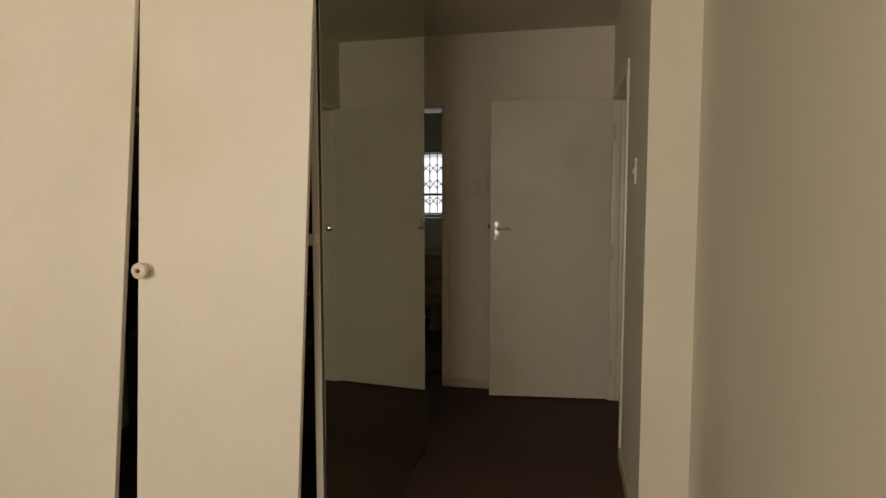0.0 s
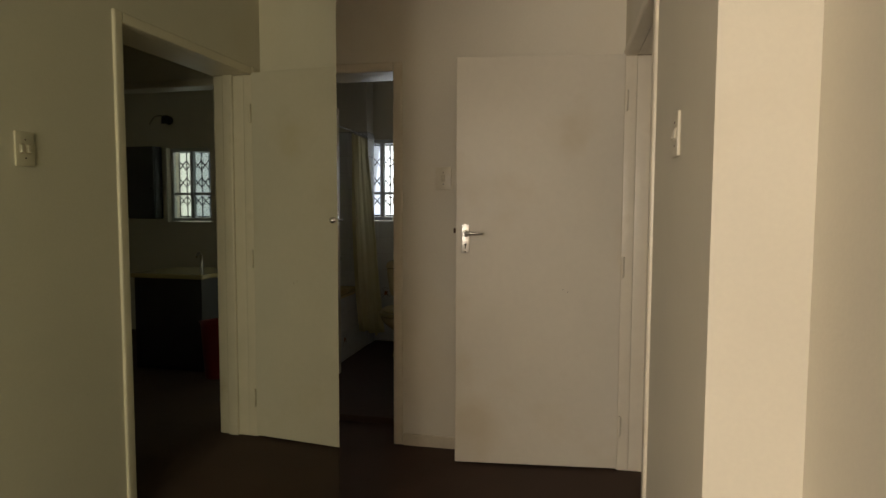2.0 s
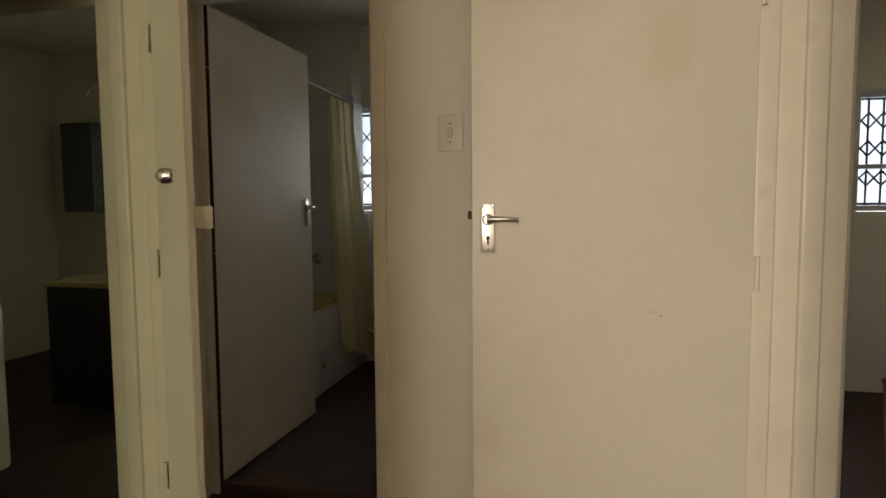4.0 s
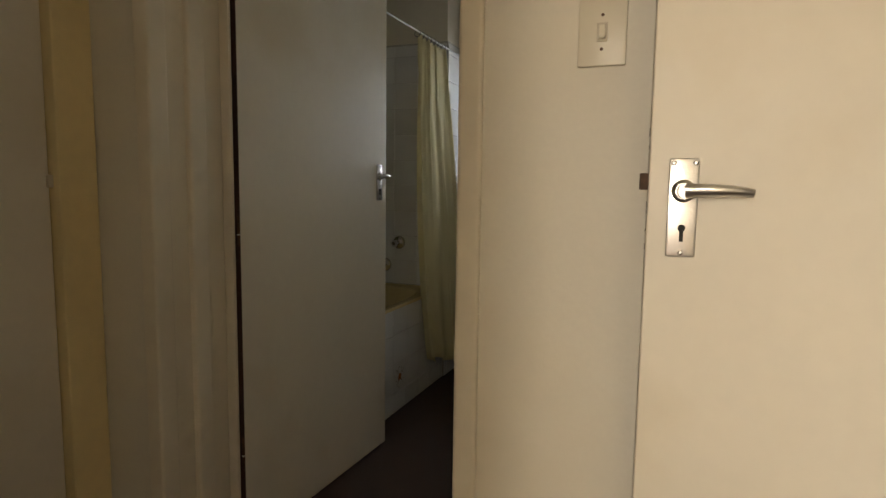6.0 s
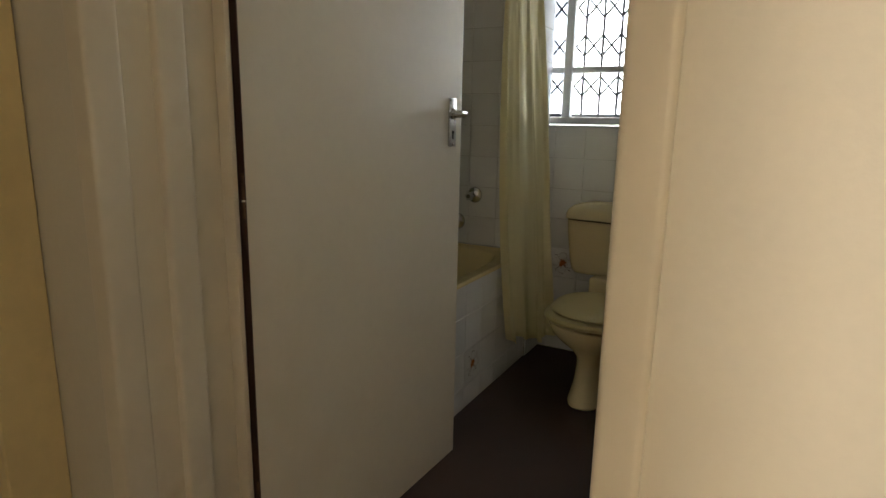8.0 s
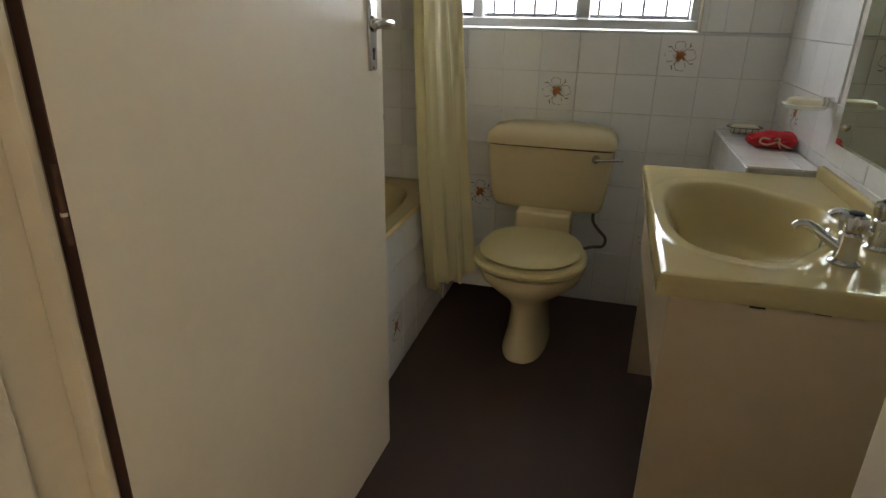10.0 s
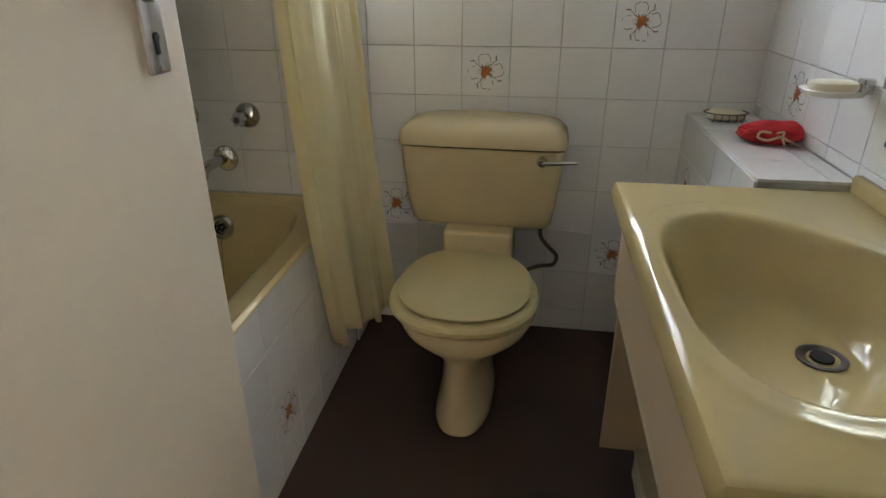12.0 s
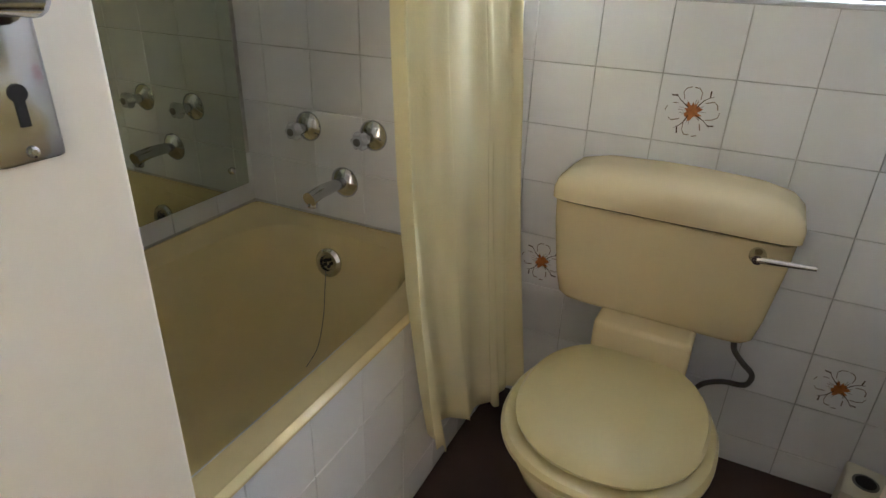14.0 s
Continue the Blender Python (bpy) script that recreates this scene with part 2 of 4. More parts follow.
def wall(name, x0, x1, y0, y1, z0=0.0, z1=CEIL, material=None, label="plain cream painted plaster wall"):
    return structure(name, box(x0, x1, y0, y1, z0, z1), material or M_WALL, label)


def wall_with_hole(name, x0, x1, y0, y1, hole, across, material=None, label="cream painted wall with an opening"):
    """One wall mesh with a through opening. hole: start and end along the wall, bottom and top."""
    a, b, zb, zt = hole
    bm = bmesh.new()
    if across == "x":
        spans = [(x0, a, 0, CEIL), (b, x1, 0, CEIL), (a, b, zt, CEIL)] + ([(a, b, 0, zb)] if zb > 0 else [])
        for p, q, z0, z1 in spans:
            box(p, q, y0, y1, z0, z1, bm=bm)
    else:
        spans = [(y0, a, 0, CEIL), (b, y1, 0, CEIL), (a, b, zt, CEIL)] + ([(a, b, 0, zb)] if zb > 0 else [])
        for p, q, z0, z1 in spans:
            box(x0, x1, p, q, z0, z1, bm=bm)
    return structure(name, bm, material or M_WALL, label)


structure("floor", box(-2.6, 5.0, -9.2, 0.15, -0.12, 0.0), M_FLOOR, "dark brown worn floor covering", "floor")
structure("ceiling", box(-2.6, 5.0, -9.2, 0.25, CEIL, CEIL + 0.1), M_CEIL, "plain off-white painted ceiling", "ceiling")

structure("floor_bathroom", box(-1.15, 0.897, BATHY + 0.03, 0.004, 0.001, FB, 0.004), M_FLOOR, "dark brown raised bathroom floor", "floor")
# wall between passage and bathroom, with the bathroom doorway
wall_with_hole("wall_bathroom", -1.3, R + 0.25, WALLY, BATHY, (-0.327, 0.552, 0, 2.06), "x", label="cream wall with the bathroom doorway")
# passage wall with the doorway towards the washroom
wall_with_hole("wall_passage_east", R, R + 0.24, -4.169, WALLY - 0.001, (-3.385, -2.36, 0, 2.07), "y", label="cream passage wall with an open doorway")
# bedroom shell
wall("wall_bedroom_north", R + 0.24, 4.5, -4.169, -4.0)
wall("wall_bedroom_east", 1.892, 2.1, -9.1, -4.17)
wall_with_hole("wall_bedroom_south", -2.5, 1.892, -9.1, -8.9, (-1.25, 1.29, 0.9, 2.2), "x")
wall("wall_bedroom_west", -2.6, -2.5, -9.1, -3.5)
# lobby left of the bathroom door
wall("wall_lobby_west", -1.4, -1.3, -3.55, 0.1)
# bathroom shell
wall_with_hole("wall_bath_north", -1.25, 0.98, 0.006, 0.24, (-0.52, 0.575, 1.186, 1.95), "x", label="bathroom window wall under the tiles")
wall("wall_bath_east", 0.897, 1.1, BATHY, 0.006)
wall("wall_bath_west", -1.25, -1.066, BATHY, 0.006)
wall("wall_bath_stub", -1.066, -0.346, -0.184, 0.006)
# washroom reached through the passage doorway
wall_with_hole("wall_washroom", R + 0.25, 4.95, -2.2, -2.06, (2.0, 2.9, 0, 2.05), "x", label="shaded wall with a second doorway")
wall_with_hole("wall_washroom_north", 1.96, 4.95, 0.0, 0.2, (2.95, 4.15, 1.16, 1.92), "x")
wall("wall_washroom_pier", 3.53, 3.64, 0.002, 0.198, 1.16, 1.92, label="narrow plastered pier between two windows")
wall("wall_washroom_east", 4.75, 4.95, -2.06, 0.0)
wall("wall_corridor_east", 4.4, 4.5, -4.0, -2.2)

# outside
g = bmesh.new()
bmesh.ops.create_grid(g, x_segments=2, y_segments=2, size=400)
bmesh.ops.translate(g, verts=g.verts[:], vec=(0, 0, -0.25))
structure("ground", g, M_GROUND, "pale dry ground around the house", "ground")


# ---- doors and frames ----
def handle_set(door, origin, along, out, plate_mat=M_SATIN):
    """A lever handle on a plate: origin is the plate's middle on the door's face; along points from the edge inwards, out from the face."""
    o, a, n, up = Vector(origin), Vector(along).normalized(), Vector(out).normalized(), Vector((0, 0, 1))
    rot = Matrix((a, n, up)).transposed()

    def place(bm):
        for v in bm.verts:
            v.co = o + rot @ v.co
        return bm
    plate = part("handle_plate", place(box(-0.0208, 0.0208, 0, 0.007, -0.073, 0.073, 0.004, seg=2)), plate_mat, door, "satin metal handle plate with keyhole", smooth=True)
    lever = tube([(0, 0.004, 0.025), (0, 0.045, 0.025)], 0.011, 14)
    tube([(0, 0.045, 0.025), (0.03, 0.052, 0.026), (0.062, 0.051, 0.0255), (0.086, 0.047, 0.023)], 0.012, 12, lever, taper=lambda u: 1.0 - 0.45 * u, flat=(1, 0.8))
    lathe([(0.017, 0.006), (0.017, 0.012), (0.012, 0.016)], (0, 0, 0.025), (0, 1, 0), 18, lever)
    part("lever", place(lever), plate_mat, plate, "satin metal lever", smooth=True)
    key = lathe([(0.0055, 0.0), (0.0055, 0.0082)], (0, 0, -0.03), (0, 1, 0), 14)
    box(-0.0028, 0.0028, 0, 0.0082, -0.05, -0.03, bm=key)
    part("keyhole", place(key), M_BLACK, plate)
    for sx in (-0.015, 0.015):
        part("screw", place(lathe([(0.0038, 0), (0.0038, 0.0082), (0.002, 0.009)], (sx, 0, 0.066), (0, 1, 0), 10)), M_CHROME, plate)
    part("screw", place(lathe([(0.0038, 0), (0.0038, 0.0082), (0.002, 0.009)], (0, 0, -0.066), (0, 1, 0), 10)), M_CHROME, plate)


def slab_door(name, hinge, free, thick, label, side=1, z0=0.012, z1=2.04):
    """A flush door leaf between hinge and free edge; side says to which side the leaf's thickness lies."""
    h, f = Vector((*hinge, 0)), Vector((*free, 0))
    d = (f - h).normalized()
    n = Vector((-d.y, d.x, 0)) * side
    top = thing(name, (h + f) / 2, label, "door", kind="structure")
    L = (f - h).length
    bm = box(0, L, 0, thick, z0, z1, 0.003, seg=2)
    for v in bm.verts:
        v.co = h + d * v.co.x + n * v.co.y + Vector((0, 0, v.co.z))
    part("door_leaf", bm, M_DOOR, top)
    return top, d, n


def door_frame(name, left, right, head, y0, y1, face, label, swap=False, stop_at=0.6):
    """A pressed steel frame: proud face, rounded return and a stop, round an opening in a wall that runs along x (or y if swap)."""
    top = thing(name, ((left + right) / 2, y0, 0) if not swap else (y0, (left + right) / 2, 0), label, "door frame", kind="structure")
    s = 1 if y1 > y0 else -1
    stop0 = y0 + (y1 - y0) * stop_at

    def put(x0, x1, ya, yb, z0, z1, bev=0.006):
        ya, yb = min(ya, yb), max(ya, yb)
        return box(x0, x1, ya, yb, z0, z1, bev, seg=3) if not swap else box(ya, yb, x0, x1, z0, z1, bev, seg=3)
    for who, edge, sgn in (("jamb", left, -1), ("jamb", right, 1)):
        e0, e1 = sorted((edge, edge + sgn * face))
        part(who, put(e0, e1, y0 - s * 0.012, y0 + s * 0.05, 0, head + face, 0.009), M_FRAME, top, smooth=True)
        e0, e1 = sorted((edge + sgn * 0.004, edge + sgn * 0.026))
        part("jamb_lining", put(e0, e1, y0 + s * 0.045, y1, 0, head + 0.004), M_FRAME, top, smooth=True)
        e0, e1 = sorted((edge + sgn * 0.01, edge - sgn * 0.014))
        part("door_stop", put(e0, e1, stop0 - 0.03, stop0 + 0.03, 0, head + 0.01, 0.008), M_FRAME, top, smooth=True)
    part("head", put(left + 0.001, right - 0.001, y0 - s * 0.0105, y0 + s * 0.05, head, head + face - 0.001, 0.009), M_FRAME, top, smooth=True)
    part("head_lining", put(left - 0.003, right + 0.003, y0 + s * 0.046, y1, head + 0.004, head + 0.026), M_FRAME, top, smooth=True)
    return top


bath_frame = door_frame("door_frame", -0.297, 0.52, 2.03, WALLY, BATHY + 0.004, 0.05, "cream painted steel door frame of the bathroom", stop_at=0.55)
fr = door_frame("door_frame", -3.345, -2.404, 2.03, R, R + 0.236, 0.045, "cream painted door frame in the passage wall", swap=True, stop_at=0.6)
part("strike_plate", box(R + 0.052, R + 0.078, -3.352, -3.346, 1.10, 1.19, 0.001), M_RUST, fr, "dark strike plate")
door_frame("door_frame", 2.03, 2.87, 2.03, -2.2, -2.064, 0.045, "shaded door frame of the washroom")

bath_door, d, n = slab_door("door_1", (-0.259, -2.040), (-0.228, -1.168), 0.04, "cream flush bathroom door standing open beside the bath", z0=FB + 0.008)
# Dark wood strip added at the hinge edge to shade the gap by colour.
edge = box(0.001, 0.020, -0.0015, 0.004, FB + 0.01, 2.038)
for v in edge.verts:
    v.co = Vector((-0.259, -2.040, v.co.z)) + n * v.co.x + d * v.co.y
part("hinge_edge", edge, M_SHADEWOOD, bath_door, "dark wood strip that deepens the hinge gap's shade")
o = Vector((-0.228, -1.168, 1.190)) - d * 0.064
handle_set(bath_door, o - n * 0.0, -d, -n, M_CHROME)
part("hinge_jamb", box(-0.300, -0.268, -2.0635, -2.051, 0.003, 2.032, 0.003, seg=2), M_FRAME, bath_frame, smooth=True)
for z in (0.36, 1.04, 1.80):
    h = part("hinge", lathe([(0.0035, -0.045), (0.0035, 0.045)], (-0.2635, -2.0425, z), seg=10), M_RUST, bath_door, "old dark butt hinge")
    part("hinge_pin", lathe([(0.0040, -0.002), (0.0040, 0.002)], (-0.2635, -2.0430, z - 0.01), seg=10), M_FRAME, h)

open_door, d, n = slab_door("door_2", (1.700, -2.412), (0.896, -2.494), 0.04, "cream flush door standing open against the passage wall", side=-1)
o = Vector((0.896, -2.494, 1.154)) - d * 0.049
handle_set(open_door, o - n * 0.0, -d, -n)
bm = box(-0.012, 0.004, 0.010, 0.030, 1.180, 1.205, 0.001)
for v in bm.verts:
    v.co = Vector((0.896, -2.494, 0)) - d * v.co.x + n * v.co.y + Vector((0, 0, v.co.z))
for dx, dz in ((0.532, 0.905), (0.555, 0.893)):
    part("mark", lathe([(0.0022, -0.0006), (0.002, 0.0006)], Vector((0.896, -2.494, dz)) - d * dx, (0.1, -1, 0), 8), M_RUST, open_door, "small dark chip in the paint")
rng = random.Random(8)
for dz, tall, deep in ((1.268, 0.014, 0.006), (1.245, 0.006, 0.004), (1.158, 0.008, 0.005), (1.149, 0.012, 0.009), (1.118, 0.005, 0.004), (1.092, 0.010, 0.005)):
    chip = bmesh.new()
    at = Vector((0.896, -2.494, dz)) + d * 0.0006
    ring = [chip.verts.new(at + n * (0.020 + rng.uniform(0, 0.008) + deep * rng.uniform(0.35, 0.6) * math.cos(a)) + Vector((0, 0, tall * rng.uniform(0.35, 0.6) * math.sin(a)))) for a in [2 * math.pi * k / 11 for k in range(11)]]
    face = chip.faces.new(ring)
    solid = bmesh.ops.extrude_face_region(chip, geom=[face])
    for v in solid["geom"]:
        if isinstance(v, bmesh.types.BMVert):
            v.co -= d * 0.001
    part("paint_chip", chip, M_RUST, open_door, "chipped paint on the door's edge")
part("latch_bolt", bm, M_RUST, open_door, "dark latch bolt at the door's edge")
for z in (0.23, 1.02, 1.82):
    part("hinge", lathe([(0.007, -0.05), (0.007, 0.05)], (1.7075, -2.4215, z), seg=10), M_FRAME, open_door)


def skirting(name, x0, x1, y0, y1, h=0.065):
    structure(name, box(x0, x1, y0, y1, 0, h, 0.004, seg=2), M_SKIRT, "cream painted timber skirting board", "skirting")


skirting("baseboard", 0.575, R, WALLY - 0.014, WALLY)
skirting("baseboard", R - 0.014, R, -4.17, -3.40, 0.075)
skirting("baseboard", R, 1.892, -4.184, -4.17, 0.075)
skirting("baseboard", 1.878, 1.892, -8.9, -4.186, 0.075)


def wall_switch(origin, along, out, w, h, rockers, label):
    top = thing("light_switch", origin, label, "light switch")
    o, a, n = Vector(origin), Vector(along), Vector(out)
    rot = Matrix((a, n, Vector((0, 0, 1)))).transposed()

    def place(bm):
        for v in bm.verts:
            v.co = o + rot @ v.co
        return bm
    plate = part("plate", place(box(-w / 2, w / 2, 0, 0.009, -h / 2, h / 2, 0.004, seg=2)), M_SWITCH, top, smooth=True)
    for k in range(rockers):
        cx = (k - (rockers - 1) / 2) * 0.024
        part("rocker_surround", place(box(cx - 0.0095, cx + 0.0095, 0.006, 0.0105, -0.017, 0.017, 0.001)), M_SKIRT, plate)
        part("rocker", place(turned(box(cx - 0.0065, cx + 0.0065, 0.006, 0.0145, -0.0125, 0.0125, 0.0015), (0, 0.009, 0), 7, "X")), M_SWITCH, plate)
    for sz in (-0.03, 0.03):
        part("screw", place(lathe([(0.003, 0.004), (0.003, 0.0102)], (0, 0, sz), (0, 1, 0), 10)), M_RUST, plate)


wall_switch((0.795, WALLY, 1.461), (1, 0, 0), (0, -1, 0), 0.086, 0.120, 1, "cream single light switch on the passage wall")
wall_switch((R, -3.79, 1.492), (0, -1, 0), (-1, 0, 0), 0.07, 0.114, 2, "cream double light switch beside the doorway")


# ---- wardrobe with the mirror on its end ----
def wardrobe():
    top = thing("wardrobe", (-0.4, -4.2, 0), "built-in white wardrobe with ajar doors and dark interior", "wardrobe")
    part("end_panel", turned(box(0.661, 0.685, -4.825, -3.562, 0, CEIL, 0.002), (0.695, -3.565, 0), -1.05), M_CUPB, top, "cream end panel that carries the mirror")
    # Back and lower shelves carry the shade inside the wardrobe in their colour.
    part("back_panel", box(-2.5, 0.6, -4.24, -4.2, 0, CEIL), M_SHADEWOOD, top)
    part("divider", box(0.088, 0.112, -4.845, -4.241, 0, CEIL, 0.002), M_CUPB, top)
    part("divider", box(-0.56, -0.536, -4.845, -4.241, 0, CEIL, 0.002), M_CUPB, top)
    for z, stuff in ((0.32, M_SHADEWOOD), (0.90, M_SHADEWOOD), (1.27, M_SHADEWOOD), (1.645, M_CUPB)):
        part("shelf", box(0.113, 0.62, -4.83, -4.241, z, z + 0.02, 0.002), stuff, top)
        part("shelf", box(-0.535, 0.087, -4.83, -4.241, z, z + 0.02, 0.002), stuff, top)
    part("side_panel", box(-2.5, -0.561, -4.9, -4.241, 0, CEIL), M_CUPB, top)
    # doors
    a = part("door", turned(turned(box(-0.545, 0.082, -4.955, -4.935, 0.06, 2.42, 0.003, seg=2), (-0.53, -4.94, 0), -1.0), (0.1, -4.94, 1.2), 5.4, 'Y'), M_CUPB, top)
    b = part("door", turned(turned(box(0.118, 0.670, -4.945, -4.925, 0.06, 2.42, 0.003, seg=2), (0.683, -4.925, 0), 0.6), (0.683, -4.93, 1.2), 2.9, 'Y'), M_CUPB, top)
    part("knob", lathe([(0.012, 0), (0.012, 0.012), (0.022, 0.016), (0.026, 0.026), (0.024, 0.034), (0.010, 0.038), (0.008, 0.034)], (0.143, -4.952, 1.145), (0, -1, 0), 24), M_SWITCH, b, "round white plastic knob", smooth=True)
    part("knob_screw", lathe([(0.006, 0), (0.006, 0.037)], (0.143, -4.952, 1.145), (0, -1, 0), 10), M_RUST, b)
    part("hinge", box(0.626, 0.66, -4.93, -4.826, 0.2, 0.25, 0.003), M_CUPB, b)
    part("hinge", box(0.626, 0.66, -4.93, -4.826, 2.1, 2.15, 0.003), M_CUPB, b)
    part("screw_hole", lathe([(0.005, 0), (0.004, 0.003)], (0.671, -4.934, 1.085), (1, 0, 0), 8), M_RUST, b)
    c = part("catch", box(0.632, 0.658, -4.848, -4.822, 1.220, 1.256, 0.003), M_SWITCH, top, "white plastic door catch")
    part("catch_roller", box(0.630, 0.662, -4.854, -4.846, 1.232, 1.246, 0.002), M_SWITCH, c)
    # rear cupboard that faces the lobby
    part("rear_side", box(0.604, 0.628, -3.560, -3.472, 0, CEIL - 0.002, 0.002), M_CUPB, top)
    part("rear_door", box(0.06, 0.628, -3.470, -3.450, 0.05, CEIL - 0.02, 0.003), M_CUPB, top)
    knuckles = lathe([(0.010, -0.017), (0.010, -0.0065), (0.0087, -0.006), (0.0087, -0.005), (0.010, -0.0045), (0.010, 0.0045), (0.0087, 0.005), (0.0087, 0.006), (0.010, 0.0065), (0.010, 0.017)], (0.638, -3.440, 1.207), seg=12)
    box(0.601, 0.638, -3.4495, -3.4455, 1.190, 1.224, bm=knuckles)
    part("rear_hinge", knuckles, M_SWITCH, top, "cream painted three-knuckle hinge")
    return top


wardrobe()


def wall_mirror(name, base, corners, axis, label, clips, lean=0.0):
    """A mirror sheet: x position of the wall, thickness towards the room, extents along y and z."""
    x0, x1, y0, y1, z0, z1 = corners
    top = thing(name, base, label, "mirror")
    far = (x1, y1, 0)
    face = 1 if axis > 0 else -1
    part("backing", turned(box(x0, (x0 + x1) / 2, y0, y1, z0, z1) if face > 0 else box((x0 + x1) / 2, x1, y0, y1, z0, z1), far, lean), M_WIRE, top)
    g = part("glass", turned(box((x0 + x1) / 2, x1, y0 + 0.001, y1 - 0.001, z0, z1, 0.0012) if face > 0 else box(x0, (x0 + x1) / 2, y0 + 0.001, y1 - 0.001, z0, z1, 0.0012), far, lean), M_MIRROR, top)
    for y, z in clips:
        part("mirror_screw", lathe([(0.010, 0), (0.010, 0.004), (0.006, 0.010), (0.002, 0.011)], ((x1 if face > 0 else x0) + math.tan(radians(lean)) * (y1 - y), y, z), (face, 0, 0), 16), M_CHROME, top, "domed chrome mirror screw", smooth=True)
    return top


wall_mirror("mirror", (0.69, -4.2, 0.02), (0.685, 0.695, -4.822, -3.565, 0.02, CEIL - 0.004), 1, "tall old mirror on the wardrobe's end panel", [(-4.772, 1.272), (-3.605, 1.262)], lean=-1.05)


# cupboard on the far side of the lobby
def lobby_cupboard():
    top = thing("cupboard", (-0.9, -2.9, 0), "built-in cream cupboard beside the bathroom doorway", "cupboard")
    part("stile", box(-0.75, -0.500, -2.412, WALLY - 0.002, 0, CEIL, 0.003), M_CREAM, top, "yellowed cream stile")
    part("side", box(-1.29, -0.76, -2.41, WALLY - 0.002, 0, CEIL), M_CUPB, top)
    d = part("door", box(-0.552, -0.532, -3.1, -2.416, 0.05, CEIL - 0.02, 0.003, seg=2), M_CUPB, top)
    part("door", box(-0.552, -0.532, -3.56, -3.106, 0.05, CEIL - 0.02, 0.003, seg=2), M_CUPB, top)
    part("catch", box(-0.536, -0.522, -2.424, -2.406, 1.163, 1.195, 0.002), M_SWITCH, d, "small white door catch")


lobby_cupboard()
wall("wall_lobby_south", -2.5, 0.6, -4.19, -3.595)


# ---- bathroom: window and bars ----
def window(name, x0, x1, z0, z1, mullions, y, label):
    top = thing(name, ((x0 + x1) / 2, y, z0), label, "window", kind="structure")
    f = part("window_frame", box(x0, x1, y - 0.02, y + 0.03, z0, z0 + 0.035, 0.003), M_STEELFRAME, top)
    part("window_frame", box(x0, x1, y - 0.02, y + 0.03, z1 - 0.035, z1, 0.003), M_STEELFRAME, top)
    for xs in (x0, x1 - 0.03):
        part("window_frame", box(xs, xs + 0.03, y - 0.02, y + 0.03, z0 + 0.0355, z1 - 0.0355, 0.003), M_STEELFRAME, top)
    edges = [x0 + 0.03]
    for m, w in mullions:
        part("mullion", box(m - w / 2, m + w / 2, y - 0.022, y + 0.03, z0 + 0.0355, z1 - 0.0355, 0.004), M_STEELFRAME, top)
        edges += [m - w / 2, m + w / 2]
    edges.append(x1 - 0.03)
    for k in range(0, len(edges), 2):
        a, b = edges[k] + 0.001, edges[k + 1] - 0.001
        part("transom", box(a, b, y - 0.012, y + 0.025, 1.435, 1.462, 0.003), M_STEELFRAME, top)
        for za, zb in ((z0 + 0.036, 1.4345), (1.4625, z1 - 0.036)):
            p = part("pane", box(a, b, y + 0.004, y + 0.008, za, zb), M_FROST if k == 0 else M_GLASS, top)
            p.visible_shadow = False
    return top


window("window_1", -0.52, 0.575, 1.19, 1.95, [(-0.272, 0.04), (0.15, 0.05)], 0.06, "pale painted steel window with three lights")
window("window_3", 2.95, 3.53, 1.165, 1.92, [(3.24, 0.04)], 0.08, "pale painted steel window beside a narrow pier")
window("window_2", 3.64, 4.15, 1.165, 1.92, [(3.90, 0.035)], 0.08, "pale painted steel window of the washroom")


def burglar_bars(x0, x1, z0, z1, y, pitch, label):
    top = thing("burglar_bars", ((x0 + x1) / 2, y, z0), label, "burglar bars")
    for z in (z0 + 0.01, 1.448, z1 - 0.01):
        part("rail", box(x0, x1, y - 0.003, y + 0.003, z - 0.008, z + 0.008, 0.001), M_GRILLE, top)
    n = round((x1 - x0) / pitch)
    bars = [x0 + (x1 - x0) * k / n for k in range(n + 1)]
    for x in bars:
        part("upright", box(x - 0.006, x + 0.006, y - 0.010, y - 0.0035, z0, z1, 0.001), M_GRILLE, top)
    for a, b in zip(bars, bars[1:]):
        for za, zb in ((1.33, 1.425), (1.52, 1.62), (1.70, 1.80)):
            if zb < z1:
                for p, q in (((a, za), (b, zb)), ((a, zb), (b, za))):
                    part("lattice_strip", tube([(p[0], y - 0.0135, p[1]), (q[0], y - 0.0135, q[1])], 0.006, 6), M_GRILLE, top)


burglar_bars(-0.49, 0.55, 1.225, 1.925, 0.175, 0.087, "grey steel trellis burglar bars behind the bathroom window")
burglar_bars(2.98, 3.50, 1.2, 1.90, 0.17, 0.087, "grey steel trellis burglar bars behind the second washroom window")
burglar_bars(3.67, 4.12, 1.2, 1.90, 0.17, 0.087, "grey steel trellis burglar bars behind the washroom window")
structure("window_sill", box(-0.336, 0.892, -0.006, 0.036, 1.177, 1.1865, 0.002), M_STEELFRAME, "pale window sill above the tiles", "sill")

back = bmesh.new()
box(-6, 9, 1.9, 1.95, -0.24, 4.2, bm=back)
glow = bpy.data.materials.new("bright daylight haze")
glow.use_nodes = True
gb = glow.node_tree.nodes["Principled BSDF"]
gb.inputs["Base Color"].default_value = (0.8, 0.8, 0.8, 1)
gb.inputs["Emission Color"].default_value = (0.95, 0.98, 1.0, 1)
gb.inputs["Emission Strength"].default_value = GLOW
